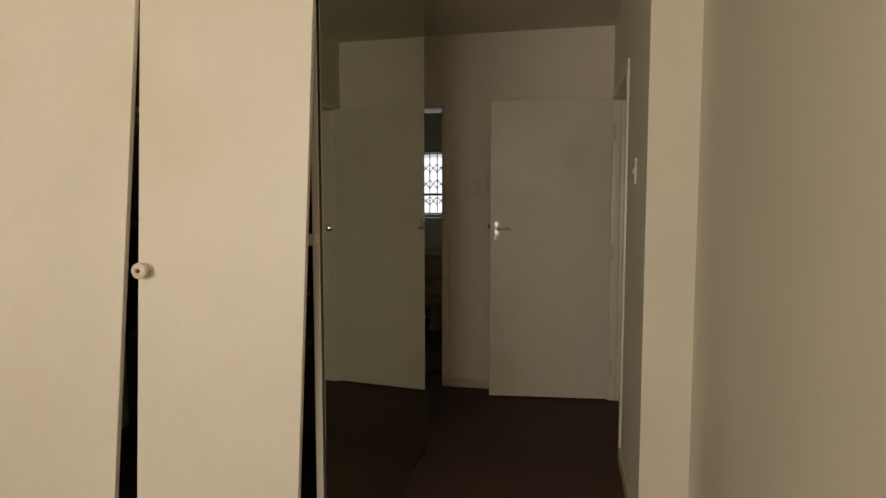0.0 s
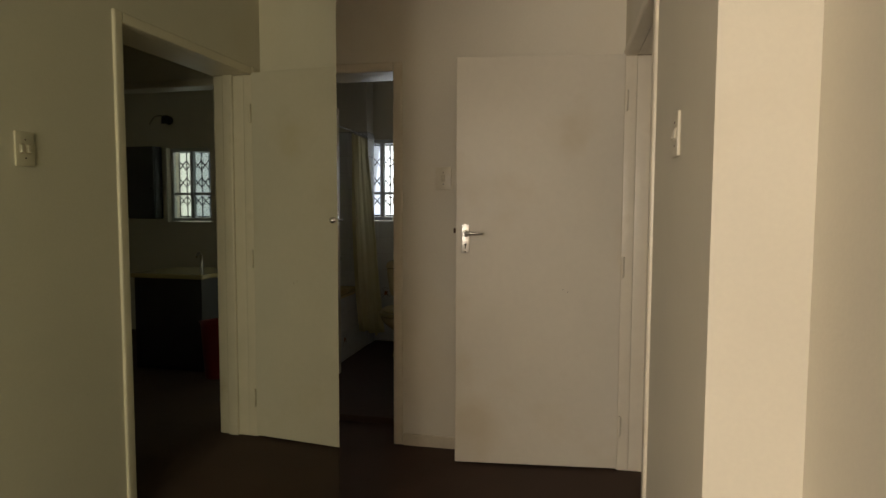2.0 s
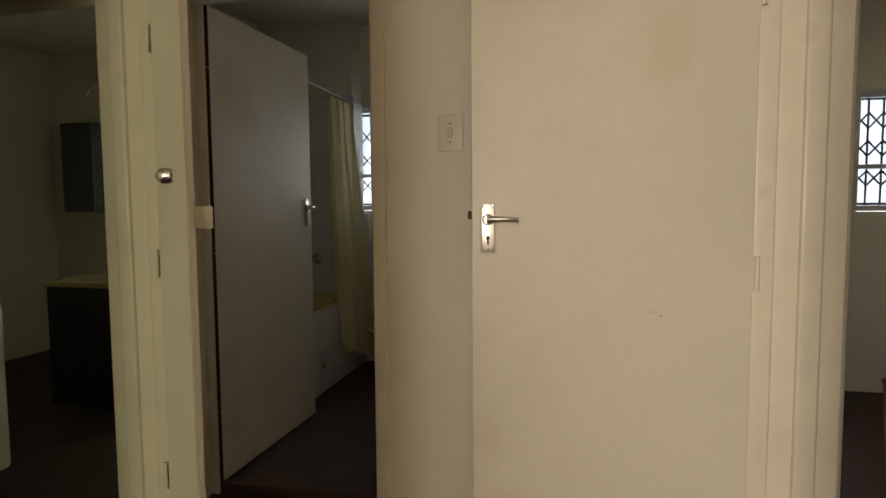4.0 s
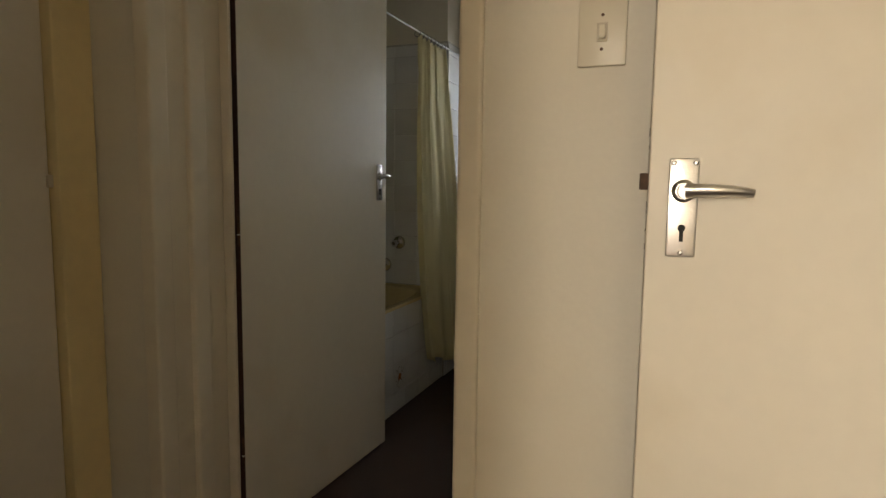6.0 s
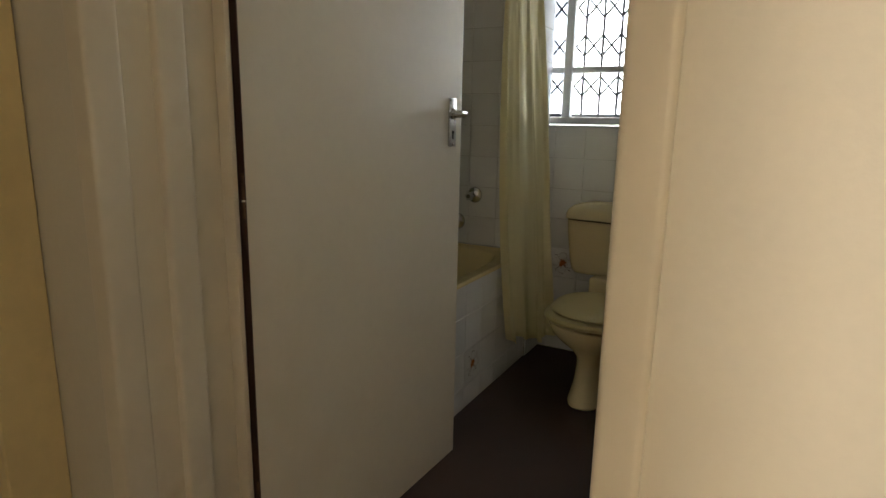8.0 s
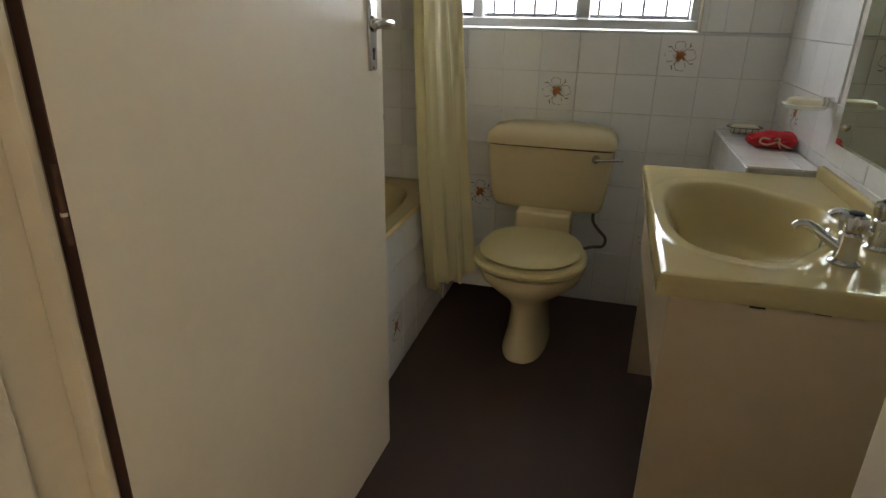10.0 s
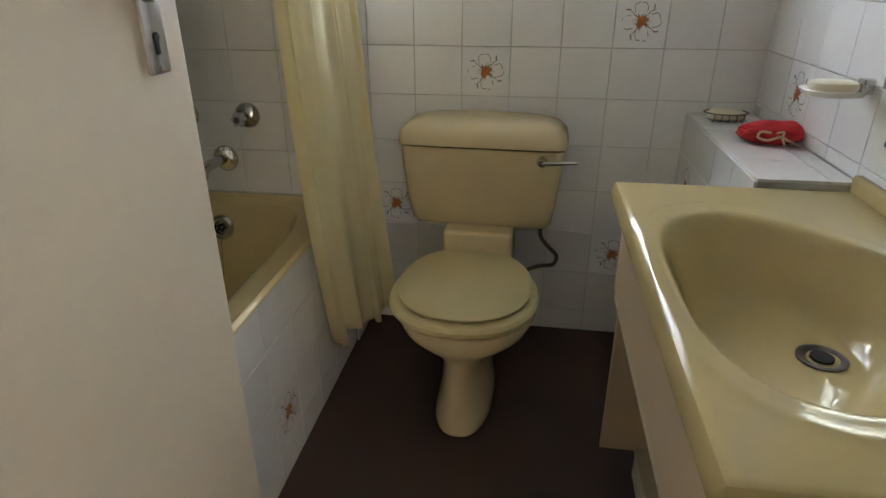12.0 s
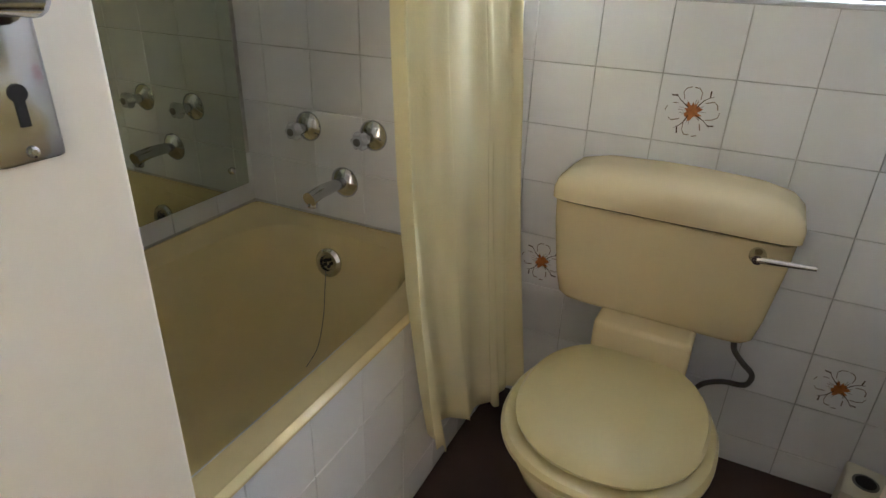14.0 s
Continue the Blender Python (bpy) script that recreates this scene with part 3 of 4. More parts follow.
structure("backdrop", back, glow, "bright white daylight outside the windows", "backdrop")


# ---- bath ----
def bath():
    top = thing("bathtub", (-0.75, -1.0, 0), "cream-yellow built-in bathtub with a tiled front", "bathtub")
    x0, x1, y0, y1, z = -1.058, -0.340, -2.055, -0.192, 0.582

    def ring(ax0, ax1, ay0, ay1, h, n=7):
        return superellipse((ax0 + ax1) / 2, (ay0 + ay1) / 2, h, (ax1 - ax0) / 2, (ay1 - ay0) / 2, n, 72)
    rings = [ring(x0, x1, y0, y1, z - 0.012, 60), ring(x0, x1, y0, y1, z - 0.007, 60), ring(x0 + 0.003, x1 - 0.004, y0 + 0.003, y1 - 0.003, z - 0.002, 55), ring(x0 + 0.012, x1 - 0.012, y0 + 0.012, y1 - 0.012, z, 50),
             ring(x0 + 0.018, x1 - 0.020, y0 + 0.018, y1 - 0.016, z - 0.004, 40), ring(x0 + 0.070, x1 - 0.060, y0 + 0.09, y1 - 0.050, z - 0.006, 6), ring(x0 + 0.085, x1 - 0.074, y0 + 0.10, y1 - 0.064, z - 0.013, 5.5), ring(x0 + 0.100, x1 - 0.090, y0 + 0.12, y1 - 0.076, z - 0.05, 5),
             ring(x0 + 0.13, x1 - 0.13, y0 + 0.22, y1 - 0.12, 0.33, 5), ring(x0 + 0.15, x1 - 0.15, y0 + 0.28, y1 - 0.145, 0.25, 4.5), ring(x0 + 0.20, x1 - 0.20, y0 + 0.36, y1 - 0.2, 0.21, 4), ring(x0 + 0.3, x1 - 0.3, y0 + 0.6, y1 - 0.4, 0.205, 3)]
    part("shell", loft(rings, cap=(False, True)), M_BATHENAMEL, top, "cream-yellow enamel bath shell", smooth=True)
    part("front_backing", box(-0.42, -0.356, -2.05, -0.194, FB, 0.566), M_GROUT, top)
    o = part("overflow", lathe([(0.040, 0), (0.040, 0.006), (0.031, 0.013), (0.022, 0.013), (0.019, 0.006)], (-0.734, -0.279, 0.492), (0, -0.97, 0.2), 24), M_CHROME, top, "chrome overflow rosette", smooth=True)
    for k in range(5):
        a = 2 * math.pi * k / 5
        part("overflow_hole", lathe([(0.005, 0.006), (0.005, 0.0085)], (-0.734 + 0.010 * math.cos(a), -0.281, 0.492 + 0.010 * math.sin(a)), (0, -0.97, 0.2), 8), M_BLACK, o)
    part("plug_chain", tube([(-0.734, -0.296, 0.475), (-0.735, -0.306, 0.41), (-0.734, -0.320, 0.34), (-0.735, -0.352, 0.26), (-0.74, -0.40, 0.222)], 0.0012, 5), M_WIRE, top, "thin bath plug chain")
    return top


bath()


BW = -0.1945  # the tiled face behind the bath taps


def bath_tap(x, z, label):
    top = thing("bath_tap", (x, BW, z), label, "tap", "bath wall taps")
    part("rosette", lathe([(0.040, 0), (0.0395, 0.004), (0.034, 0.010), (0.022, 0.018), (0.0135, 0.021), (0.0125, 0.045)], (x, BW, z), (0, -1, 0), 28), M_CHROME, top, smooth=True)
    head = loft([[Vector((x + q * (1 + lobe * math.cos(6 * a)) * math.cos(a), BW - h, z + q * (1 + lobe * math.cos(6 * a)) * math.sin(a))) for a in [2 * math.pi * k / 48 for k in range(48)]]
                 for q, h, lobe in ((0.011, 0.044, 0), (0.0165, 0.047, 0.10), (0.0205, 0.054, 0.17), (0.0205, 0.068, 0.17), (0.0175, 0.074, 0.12), (0.0125, 0.0755, 0))])
    hd = part("tap_head", head, M_TAPACRYL, top, "lobed clear tap head", smooth=True)
    part("tap_button", lathe([(0.010, 0), (0.010, 0.003), (0.007, 0.005)], (x, BW - 0.0745, z), (0, -1, 0), 18), M_WIRE, hd, smooth=True)


bath_tap(-0.638, 0.836, "chrome wall tap over the bath, beside the curtain")
bath_tap(-0.839, 0.832, "chrome wall tap over the bath, beside the mirror")
sp = thing("bath_spout", (-0.731, BW, 0.696), "chrome bath spout on the tiled wall", "spout")
part("rosette", lathe([(0.042, 0), (0.0415, 0.004), (0.035, 0.011), (0.024, 0.018), (0.018, 0.020)], (-0.731, BW, 0.696), (0, -1, 0), 28), M_CHROME, sp, smooth=True)
part("spout_pipe", tube([(-0.731, BW - 0.012, 0.697), (-0.732, -0.245, 0.700), (-0.734, -0.300, 0.700), (-0.736, -0.343, 0.694)], 0.0145, 16, taper=lambda u: 1 + 0.28 * u), M_CHROME, sp, smooth=True)
part("nozzle", lathe([(0.0125, 0), (0.0125, 0.020), (0.010, 0.022)], (-0.736, -0.327, 0.690), (0, -0.25, -1), 14), M_CHROME, sp, smooth=True)
wall_mirror("mirror", (-1.052, -0.8, 0.644), (-1.0535, -1.0455, -1.6, -0.220, 0.644, 1.75), 1, "frameless mirror on the tiled wall above the bath", [(-0.281, 0.697), (-1.5, 0.697)])


# ---- shower curtain ----
def curtain():
    top = thing("shower_curtain", (-0.33, -0.35, 0.12), "pale yellow shower curtain bunched outside the bath", "curtain")
    bm = bmesh.new()
    nu, nz = 150, 46
    rows = []
    for j in range(nz + 1):
        v = j / nz
        row = []
        for i in range(nu + 1):
            u = i / nu
            tail = min(1, max(0, (u - 0.62) / 0.06))
            hem = 0.215 + 0.02 * math.sin(8 * u) + (0.03 if u < 0.06 else 0) - 0.055 * u - 0.03 * tail
            z = hem + (1.93 - hem) * (1 - v)
            ya = -0.640 - 0.040 * math.sin(math.pi * v) + 0.10 * v ** 3
            yb = -0.27 + 0.15 * min(1, (v * 1.9)) ** 0.8 + 0.08 * v * v
            gather = max(0, 1 - 4 * v)
            w = u + 0.05 * math.sin(5 * u + 2.1 * v) + 0.02 * math.sin(11 * u - 3 * v)
            y = ya + (yb - ya) * (u + 0.025 * math.sin(2 * math.pi * 4 * w + 0.6))
            amp = (0.018 + 0.022 * v) * (0.55 + 0.45 * math.sin(6 * u + 1.1))
            broad = math.sin(2 * math.pi * 3.6 * w + 0.6 * math.sin(3 * v))
            x = -0.333 + 0.010 * min(1, 3 * v) + amp * (abs(broad) ** 0.7 * (1 if broad > 0 else -1)) + 0.006 * math.sin(2 * math.pi * 9 * w + 2 * v) + 0.009 * gather * math.sin(2 * math.pi * 14 * u)
            x += 0.004 * noise.noise(Vector((6 * u, 9 * v, 2.0))) + 0.020 * v + 0.09 * v * v * u * u
            row.append(bm.verts.new((max(x, -0.326), y, z)))
        rows.append(row)
    for a, b in zip(rows, rows[1:]):
        for k in range(nu):
            bm.faces.new((a[k], a[k + 1], b[k + 1], b[k]))
    cloth = part("cloth", bm, M_CURTAIN, top, smooth=True)
    sol = cloth.modifiers.new("thickness", "SOLIDIFY")
    sol.thickness = 0.0012
    for k in range(8):
        y = -0.63 + 0.34 * k / 7
        part("curtain_ring", tube([(-0.33 + 0.016 * math.cos(a), y + 0.004 * math.sin(a), 1.938 + 0.017 * math.sin(a)) for a in [2 * math.pi * i / 10 for i in range(11)]], 0.0018, 5), M_WIRE, top)
    return top


curtain()
rod = thing("curtain_rod", (-0.33, -1.0, 1.95), "thin white curtain rod across the bath", "curtain rod")
part("rod", tube([(-0.33, -2.058, 1.95), (-0.33, -0.002, 1.95)], 0.004, 8), M_STEELFRAME, rod, smooth=True)


# ---- toilet ----
def toilet():
    cx = 0.083
    top = thing("toilet", (cx, -0.35, 0), "cream-yellow close-coupled toilet with the lid down", "toilet")

    def se(y0, y1, a, z, n=2.2, shift=0.0):
        return superellipse(cx + shift, (y0 + y1) / 2, z, a, (y1 - y0) / 2, n, 48)
    def flare(r):
        k = min(1, max(0, (r[0].z - 0.28) / 0.05))
        return [Vector((cx + (v.x - cx) * (1 + 0.04 * k), v.y - 0.014 * k * min(1, max(0, (-0.3 - v.y) * 5)), v.z - 0.006 * k)) for v in r]
    part("pan", loft([flare(r) for r in [se(-0.618, -0.20, 0.084, FB, 2.4), se(-0.620, -0.20, 0.085, FB + 0.008, 2.4), se(-0.610, -0.20, 0.080, FB + 0.03, 2.3), se(-0.588, -0.19, 0.071, 0.13, 2.2), se(-0.574, -0.19, 0.066, 0.20, 2.2), se(-0.568, -0.18, 0.072, 0.235, 2.2), se(-0.585, -0.17, 0.105, 0.27, 2.2), se(-0.610, -0.16, 0.148, 0.305, 2.2), se(-0.628, -0.15, 0.178, 0.34, 2.25), se(-0.634, -0.15, 0.190, 0.37, 2.3), se(-0.632, -0.15, 0.188, 0.384, 2.3), se(-0.62, -0.16, 0.178, 0.388, 2.3)]]), M_CERAMIC, top, "cream china pan and pedestal", smooth=True)
    part("pan_neck", box(cx - 0.108, cx + 0.108, -0.232, -0.06, 0.34, 0.505, 0.014, seg=3), M_CERAMIC, top, smooth=True)
    part("seat", loft([se(-0.650, -0.215, 0.203, 0.390, 2.25, -0.008), se(-0.656, -0.212, 0.209, 0.396, 2.25, -0.008), se(-0.656, -0.212, 0.209, 0.406, 2.25, -0.008), se(-0.648, -0.216, 0.202, 0.414, 2.25, -0.008), se(-0.604, -0.24, 0.165, 0.417, 2.2, -0.008)]), M_SEAT, top, "cream plastic seat", smooth=True)
    part("seat_lid", loft([se(-0.616, -0.205, 0.179, 0.418, 2.2, -0.008), se(-0.626, -0.200, 0.187, 0.423, 2.2, -0.008), se(-0.627, -0.200, 0.188, 0.429, 2.2, -0.008), se(-0.616, -0.204, 0.181, 0.437, 2.2, -0.008), se(-0.574, -0.23, 0.145, 0.442, 2.2, -0.008), se(-0.484, -0.31, 0.065, 0.445, 2.1, -0.008)]), M_SEAT, top, "rounded cream lid", smooth=True)
    for hx in (-0.07, 0.07):
        part("seat_hinge", lathe([(0.014, 0), (0.014, 0.03), (0.009, 0.036)], (cx + hx, -0.196, 0.405), (0, 0, 1), 14), M_SEAT, top, smooth=True)

    def tank(x0, x1, y0, z, n=9):
        return superellipse((x0 + x1) / 2, (y0 - 0.012) / 2, z, (x1 - x0) / 2, (-0.012 - y0) / 2, n, 56)
    cis = part("cistern", loft([tank(-0.108, 0.274, -0.150, 0.497), tank(-0.124, 0.290, -0.163, 0.502), tank(-0.137, 0.302, -0.172, 0.516), tank(-0.148, 0.312, -0.180, 0.57), tank(-0.163, 0.326, -0.187, 0.70), tank(-0.166, 0.329, -0.188, 0.754)]), M_CERAMIC, top, "cream china cistern", smooth=True)
    part("cistern_lid", loft([tank(-0.164, 0.328, -0.189, 0.7575), tank(-0.172, 0.336, -0.199, 0.762), tank(-0.173, 0.337, -0.200, 0.782, 8), tank(-0.167, 0.331, -0.194, 0.803, 7), tank(-0.146, 0.310, -0.176, 0.822, 6), tank(-0.10, 0.26, -0.14, 0.832, 5), tank(0.0, 0.16, -0.10, 0.835, 4)]), M_CERAMIC, top, "domed cream cistern lid", smooth=True)
    part("lid_joint", loft([tank(-0.161, 0.324, -0.183, 0.7535), tank(-0.161, 0.324, -0.183, 0.758)]), M_BLACK, cis)
    lv = lathe([(0.016, 0), (0.016, 0.010), (0.010, 0.018), (0.010, 0.03)], (0.264, -0.187, 0.728), (0, -1, 0), 20)
    tube([(0.264, -0.212, 0.728), (0.30, -0.216, 0.731), (0.365, -0.216, 0.736)], 0.0075, 10, lv, taper=lambda u: 1 - 0.35 * u)
    part("flush_lever", lv, M_CHROME, cis, "chrome flush lever", smooth=True)
    part("water_hose", tube([(0.272, -0.10, 0.515), (0.274, -0.09, 0.45), (0.30, -0.07, 0.405), (0.330, -0.05, 0.365), (0.322, -0.04, 0.325), (0.275, -0.035, 0.313), (0.235, -0.04, 0.295), (0.215, -0.02, 0.25)], 0.0068, 8), M_HOSE, top, "dark flexible water hose", smooth=True)
    top.rotation_euler.z = radians(-2.0)
    top.location.x -= 0.006
    top.location.y -= 0.008
    return top


toilet()


# ---- vanity ----
def vanity():
    top = thing("vanity_unit", (0.65, -1.09, 0), "cream vanity unit with moulded basin and missing doors", "vanity unit")
    part("end_panel", box(0.430, 0.886, -1.506, -1.490, FB, 0.787, 0.002), M_VANBODY, top, "cream end panel with chipped top edge")
    part("end_panel", box(0.450, 0.886, -0.695, -0.679, 0.118, 0.787, 0.002), M_VANBODY, top)
    part("apron", box(0.432, 0.448, -1.4895, -0.6955, 0.585, 0.787, 0.003), M_VANBODY, top)
    part("rail", box(0.435, 0.460, -1.4895, -0.6955, 0.555, 0.5845, 0.004), M_VANDIRTY, top, "chipped dirty rail under the apron")
    part("stile", box(0.435, 0.453, -1.4895, -1.448, FB, 0.5545, 0.003), M_VANDIRTY, top)
    part("bottom_board", box(0.535, 0.886, -1.4895, -0.6955, 0.115, 0.13, 0.002), M_VANDIRTY, top, "stained bottom board")
    part("plinth", box(0.538, 0.553, -1.4895, -0.6955, FB, 0.1145, 0.002), M_VANDIRTY, top)
    part("back_board", box(0.878, 0.8865, -1.4895, -0.6955, 0.131, 0.787), M_VANBODY, top)
    for k in range(3):
        part("chip", box(0.56 + 0.1 * k, 0.585 + 0.1 * k, -1.5075, -1.5055, 0.780 + 0.002 * k, 0.787), M_BLACK, top)
    for y, x in ((-1.03, 0.552), (-1.085, 0.556)):
        part("rust_hole", lathe([(0.018, 0), (0.016, 0.003), (0.004, 0.004)], (x + 0.012, y, 0.1302), (0, 0, 1), 11, squash=(0.7, 1.2)), M_RUST, top, "rusted hole in the board")
    # moulded top as one height field with rounded edges
    bm = bmesh.new()
    x0, x1, y0, y1 = 0.406, 0.890, -1.517, -0.668
    nx, ny, R0 = 66, 118, 0.012
    xs = [x0 + (x1 - x0) * (0.5 - 0.5 * math.cos(math.pi * i / nx)) * 0.35 + (x1 - x0) * i / nx * 0.65 for i in range(nx + 1)]
    ys = [y0 + (y1 - y0) * (0.5 - 0.5 * math.cos(math.pi * j / ny)) * 0.35 + (y1 - y0) * j / ny * 0.65 for j in range(ny + 1)]

    def inside(x, y):
        """Metres inside the basin's edge: a rounded trough with one corner cut for the taps and one for the sloping back."""
        e = (abs((x - 0.625) / 0.187) ** 3 + abs((y + 1.115) / 0.290) ** 3) ** (1 / 3)
        cuts = ((1 - e) * 0.19, -((x - 0.64) * 0.804 - (y + 1.395) * 0.594), -((x - 0.665) * 0.749 + (y + 0.85) * 0.661))
        return -0.014 * math.log(sum(math.exp(-max(-0.3, c) / 0.014) for c in cuts))
    grid = []
    for y in ys:
        row = []
        for x in xs:
            s = inside(x, y)
            z = 0.828
            if s > 0:
                t = min(1, s / 0.085)
                z -= 0.122 * (t * t * (3 - 2 * t)) ** 0.8 + 0.06 * min(0.15, s)
            lip = max(0, 1 - abs(s + 0.022) / 0.014)
            z += 0.0018 * lip * lip
            d = min(x - x0, y - y0, y1 - y)
            if d < R0:
                z -= R0 - math.sqrt(max(0, R0 * R0 - (R0 - d) ** 2))
            row.append(bm.verts.new((x, y, z)))
        grid.append(row)
    for j in range(ny):
        for i in range(nx):
            bm.faces.new((grid[j][i], grid[j][i + 1], grid[j + 1][i + 1], grid[j + 1][i]))
    loop = [grid[0][i] for i in range(nx + 1)] + [grid[j][nx] for j in range(1, ny + 1)] + [grid[ny][i] for i in range(nx - 1, -1, -1)] + [grid[j][0] for j in range(ny - 1, 0, -1)]
    low = [bm.verts.new((v.co.x, v.co.y, 0.788)) for v in loop]
    for k in range(len(loop)):
        bm.faces.new((loop[k], loop[(k + 1) % len(loop)], low[(k + 1) % len(low)], low[k]))
    wt = part("basin_top", bm, M_VANTOP, top, "glossy cream moulded top with basin", smooth=True)
    part("upstand", box(0.868, 0.8905, -1.515, -0.670, 0.822, 0.862, 0.009, seg=3), M_VANTOP, wt, smooth=True)
    part("dirty_joint", box(0.8875, 0.8908, -1.515, -0.72, 0.8625, 0.8655), M_BLACK, wt)
    dr = part("drain", lathe([(0.036, -0.004), (0.036, 0.002), (0.031, 0.003), (0.024, 0.0), (0.020, -0.003)], (0.681, -1.100, 0.6995), (0, 0, 1), 26), M_WIRE, wt, "dull metal basin waste", smooth=True)
    part("drain_hole", lathe([(0.017, 0), (0.017, 0.0035)], (0.681, -1.100, 0.6990), (0, 0, 1), 18), M_BLACK, dr)
    for x, y in ((0.733, -1.366), (0.822, -1.264)):
        part_t = thing("basin_tap", (x, y, 0.828), "chrome pillar tap with a fluted head on the vanity", "tap", "basin taps")
        body = lathe([(0.027, 0), (0.027, 0.005), (0.020, 0.010), (0.018, 0.045), (0.020, 0.056), (0.016, 0.062)], (x, y, 0.8275), (0, 0, 1), 22)
        part("tap_body", body, M_CHROME, part_t, smooth=True)
        spt = tube([(x - 0.008, y, 0.853), (x - 0.038, y + 0.009, 0.872), (x - 0.062, y + 0.015, 0.888), (x - 0.078, y + 0.019, 0.890), (x - 0.088, y + 0.021, 0.882)], 0.009, 12, taper=lambda u: 1.1 - 0.25 * u)
        part("tap_spout", spt, M_CHROME, part_t, smooth=True)
        head = loft([[Vector((x + r * (1 + 0.09 * math.cos(8 * a)) * math.cos(a), y + r * (1 + 0.09 * math.cos(8 * a)) * math.sin(a), z)) for a in [2 * math.pi * k / 48 for k in range(48)]] for r, z in ((0.015, 0.889), (0.021, 0.892), (0.0235, 0.908), (0.0225, 0.918), (0.015, 0.922))])
        hd = part("tap_head", head, M_CHROME, part_t, "fluted chrome tap head", smooth=True)
        part("tap_button", lathe([(0.013, 0), (0.013, 0.003), (0.009, 0.005)], (x, y, 0.9215), (0, 0, 1), 18), M_BLACKCAB, hd, smooth=True)
    an = part("plug_anchor", lathe([(0.020, 0), (0.020, 0.004), (0.014, 0.010), (0.006, 0.012)], (0.797, -1.085, 0.792), (-0.8, -0.1, 0.6), 18), M_CHROME, wt, "chrome overflow grate with chain", smooth=True)
    part("plug_chain", tube([(0.786, -1.090, 0.797), (0.772, -1.120, 0.770), (0.768, -1.150, 0.768), (0.774, -1.180, 0.790)], 0.0020, 6), M_WIRE, an, "bead chain of the basin plug")


vanity()
wall_mirror("mirror", (0.889, -1.2, 0.935), (0.881, 0.889, -1.9, -0.718, 0.932, 1.75), -1, "frameless mirror on the tiled wall over the vanity", [(-0.765, 0.982), (-1.8, 0.982)])


# ---- small bathroom things ----
def soap_holder():
    top = thing("soap_holder", (0.885, -0.62, 1.03), "cream soap on a chrome wall holder", "soap holder")
    part("bracket", box(0.862, 0.8885, -0.625, -0.600, 1.010, 1.040, 0.004, seg=2), M_CHROME, top, "chrome bracket", smooth=True)
    part("dish", loft([superellipse(0.815, -0.612, 1.006 + h, 0.058 * s, 0.048 * s, 3, 32) for h, s in ((0, 0.7), (0.002, 0.9), (0.012, 1.0), (0.014, 0.97), (0.008, 0.86))]), M_TILE, top, "shallow white dish", smooth=True)
    part("soap", loft([superellipse(0.815, -0.612, 1.014 + h, 0.045 * s, 0.034 * s, 2.6, 28) for h, s in ((0, 0.8), (0.004, 0.96), (0.012, 1.0), (0.018, 0.94), (0.021, 0.75))]), M_SOAP, top, "worn bar of cream soap", smooth=True)


soap_holder()


def red_bag():
    top = thing("cloth_bag", (0.825, -0.30, 0.852), "crumpled red cloth with a cream cord on the ledge", "cloth")
    bm = bmesh.new()
    bmesh.ops.create_icosphere(bm, subdivisions=4, radius=1)
    for v in bm.verts:
        c = v.co.copy()
        f = 1 + 0.16 * noise.noise(c * 2.1) + 0.10 * noise.noise(c * 5.3 + Vector((3, 1, 2)))
        v.co = Vector((0.822 + 0.080 * c.x * f, -0.350 + 0.052 * c.y * f, 0.846 + max(0.0, 0.022 + 0.030 * c.z * f)))
    part("cloth", bm, M_RED, top, smooth=True)
    part("cord", tube([(0.80, -0.398, 0.878), (0.778, -0.396, 0.880), (0.770, -0.404, 0.868), (0.792, -0.408, 0.862), (0.822, -0.404, 0.870), (0.838, -0.404, 0.862), (0.868, -0.410, 0.851)], 0.003, 6), M_LACE, top, "cream cord", smooth=True)
    part("cord", tube([(0.812, -0.400, 0.878), (0.826, -0.404, 0.882), (0.824, -0.408, 0.868), (0.832, -0.412, 0.852)], 0.003, 6), M_LACE, top, "cream cord", smooth=True)


red_bag()


def wire_tray():
    top = thing("wire_soap_tray", (0.775, -0.1, 0.85), "small wire soap tray on the tiled ledge", "soap tray")
    rim = [(0.775 + 0.06 * math.cos(a), -0.11 + 0.042 * math.sin(a), 0.868) for a in [2 * math.pi * k / 14 for k in range(15)]]
    part("rim", tube(rim, 0.002, 6), M_WIRE, top, smooth=True)
    for k in range(5):
        x = 0.735 + 0.02 * k
        part("wire", tube([(x, -0.15, 0.867), (x, -0.14, 0.8465), (x, -0.08, 0.8465), (x, -0.07, 0.867)], 0.0015, 5), M_WIRE, top)
    s = thing("soap_bar", (0.775, -0.1, 0.858), "flat cream soap bar in the wire tray", "soap")
    part("soap", loft([superellipse(0.775, -0.11, 0.8485 + h, 0.050 * q, 0.034 * q, 2.6, 24) for h, q in ((0, 0.85), (0.005, 1), (0.018, 1), (0.025, 0.85))]), M_SOAP, s, smooth=True)


wire_tray()


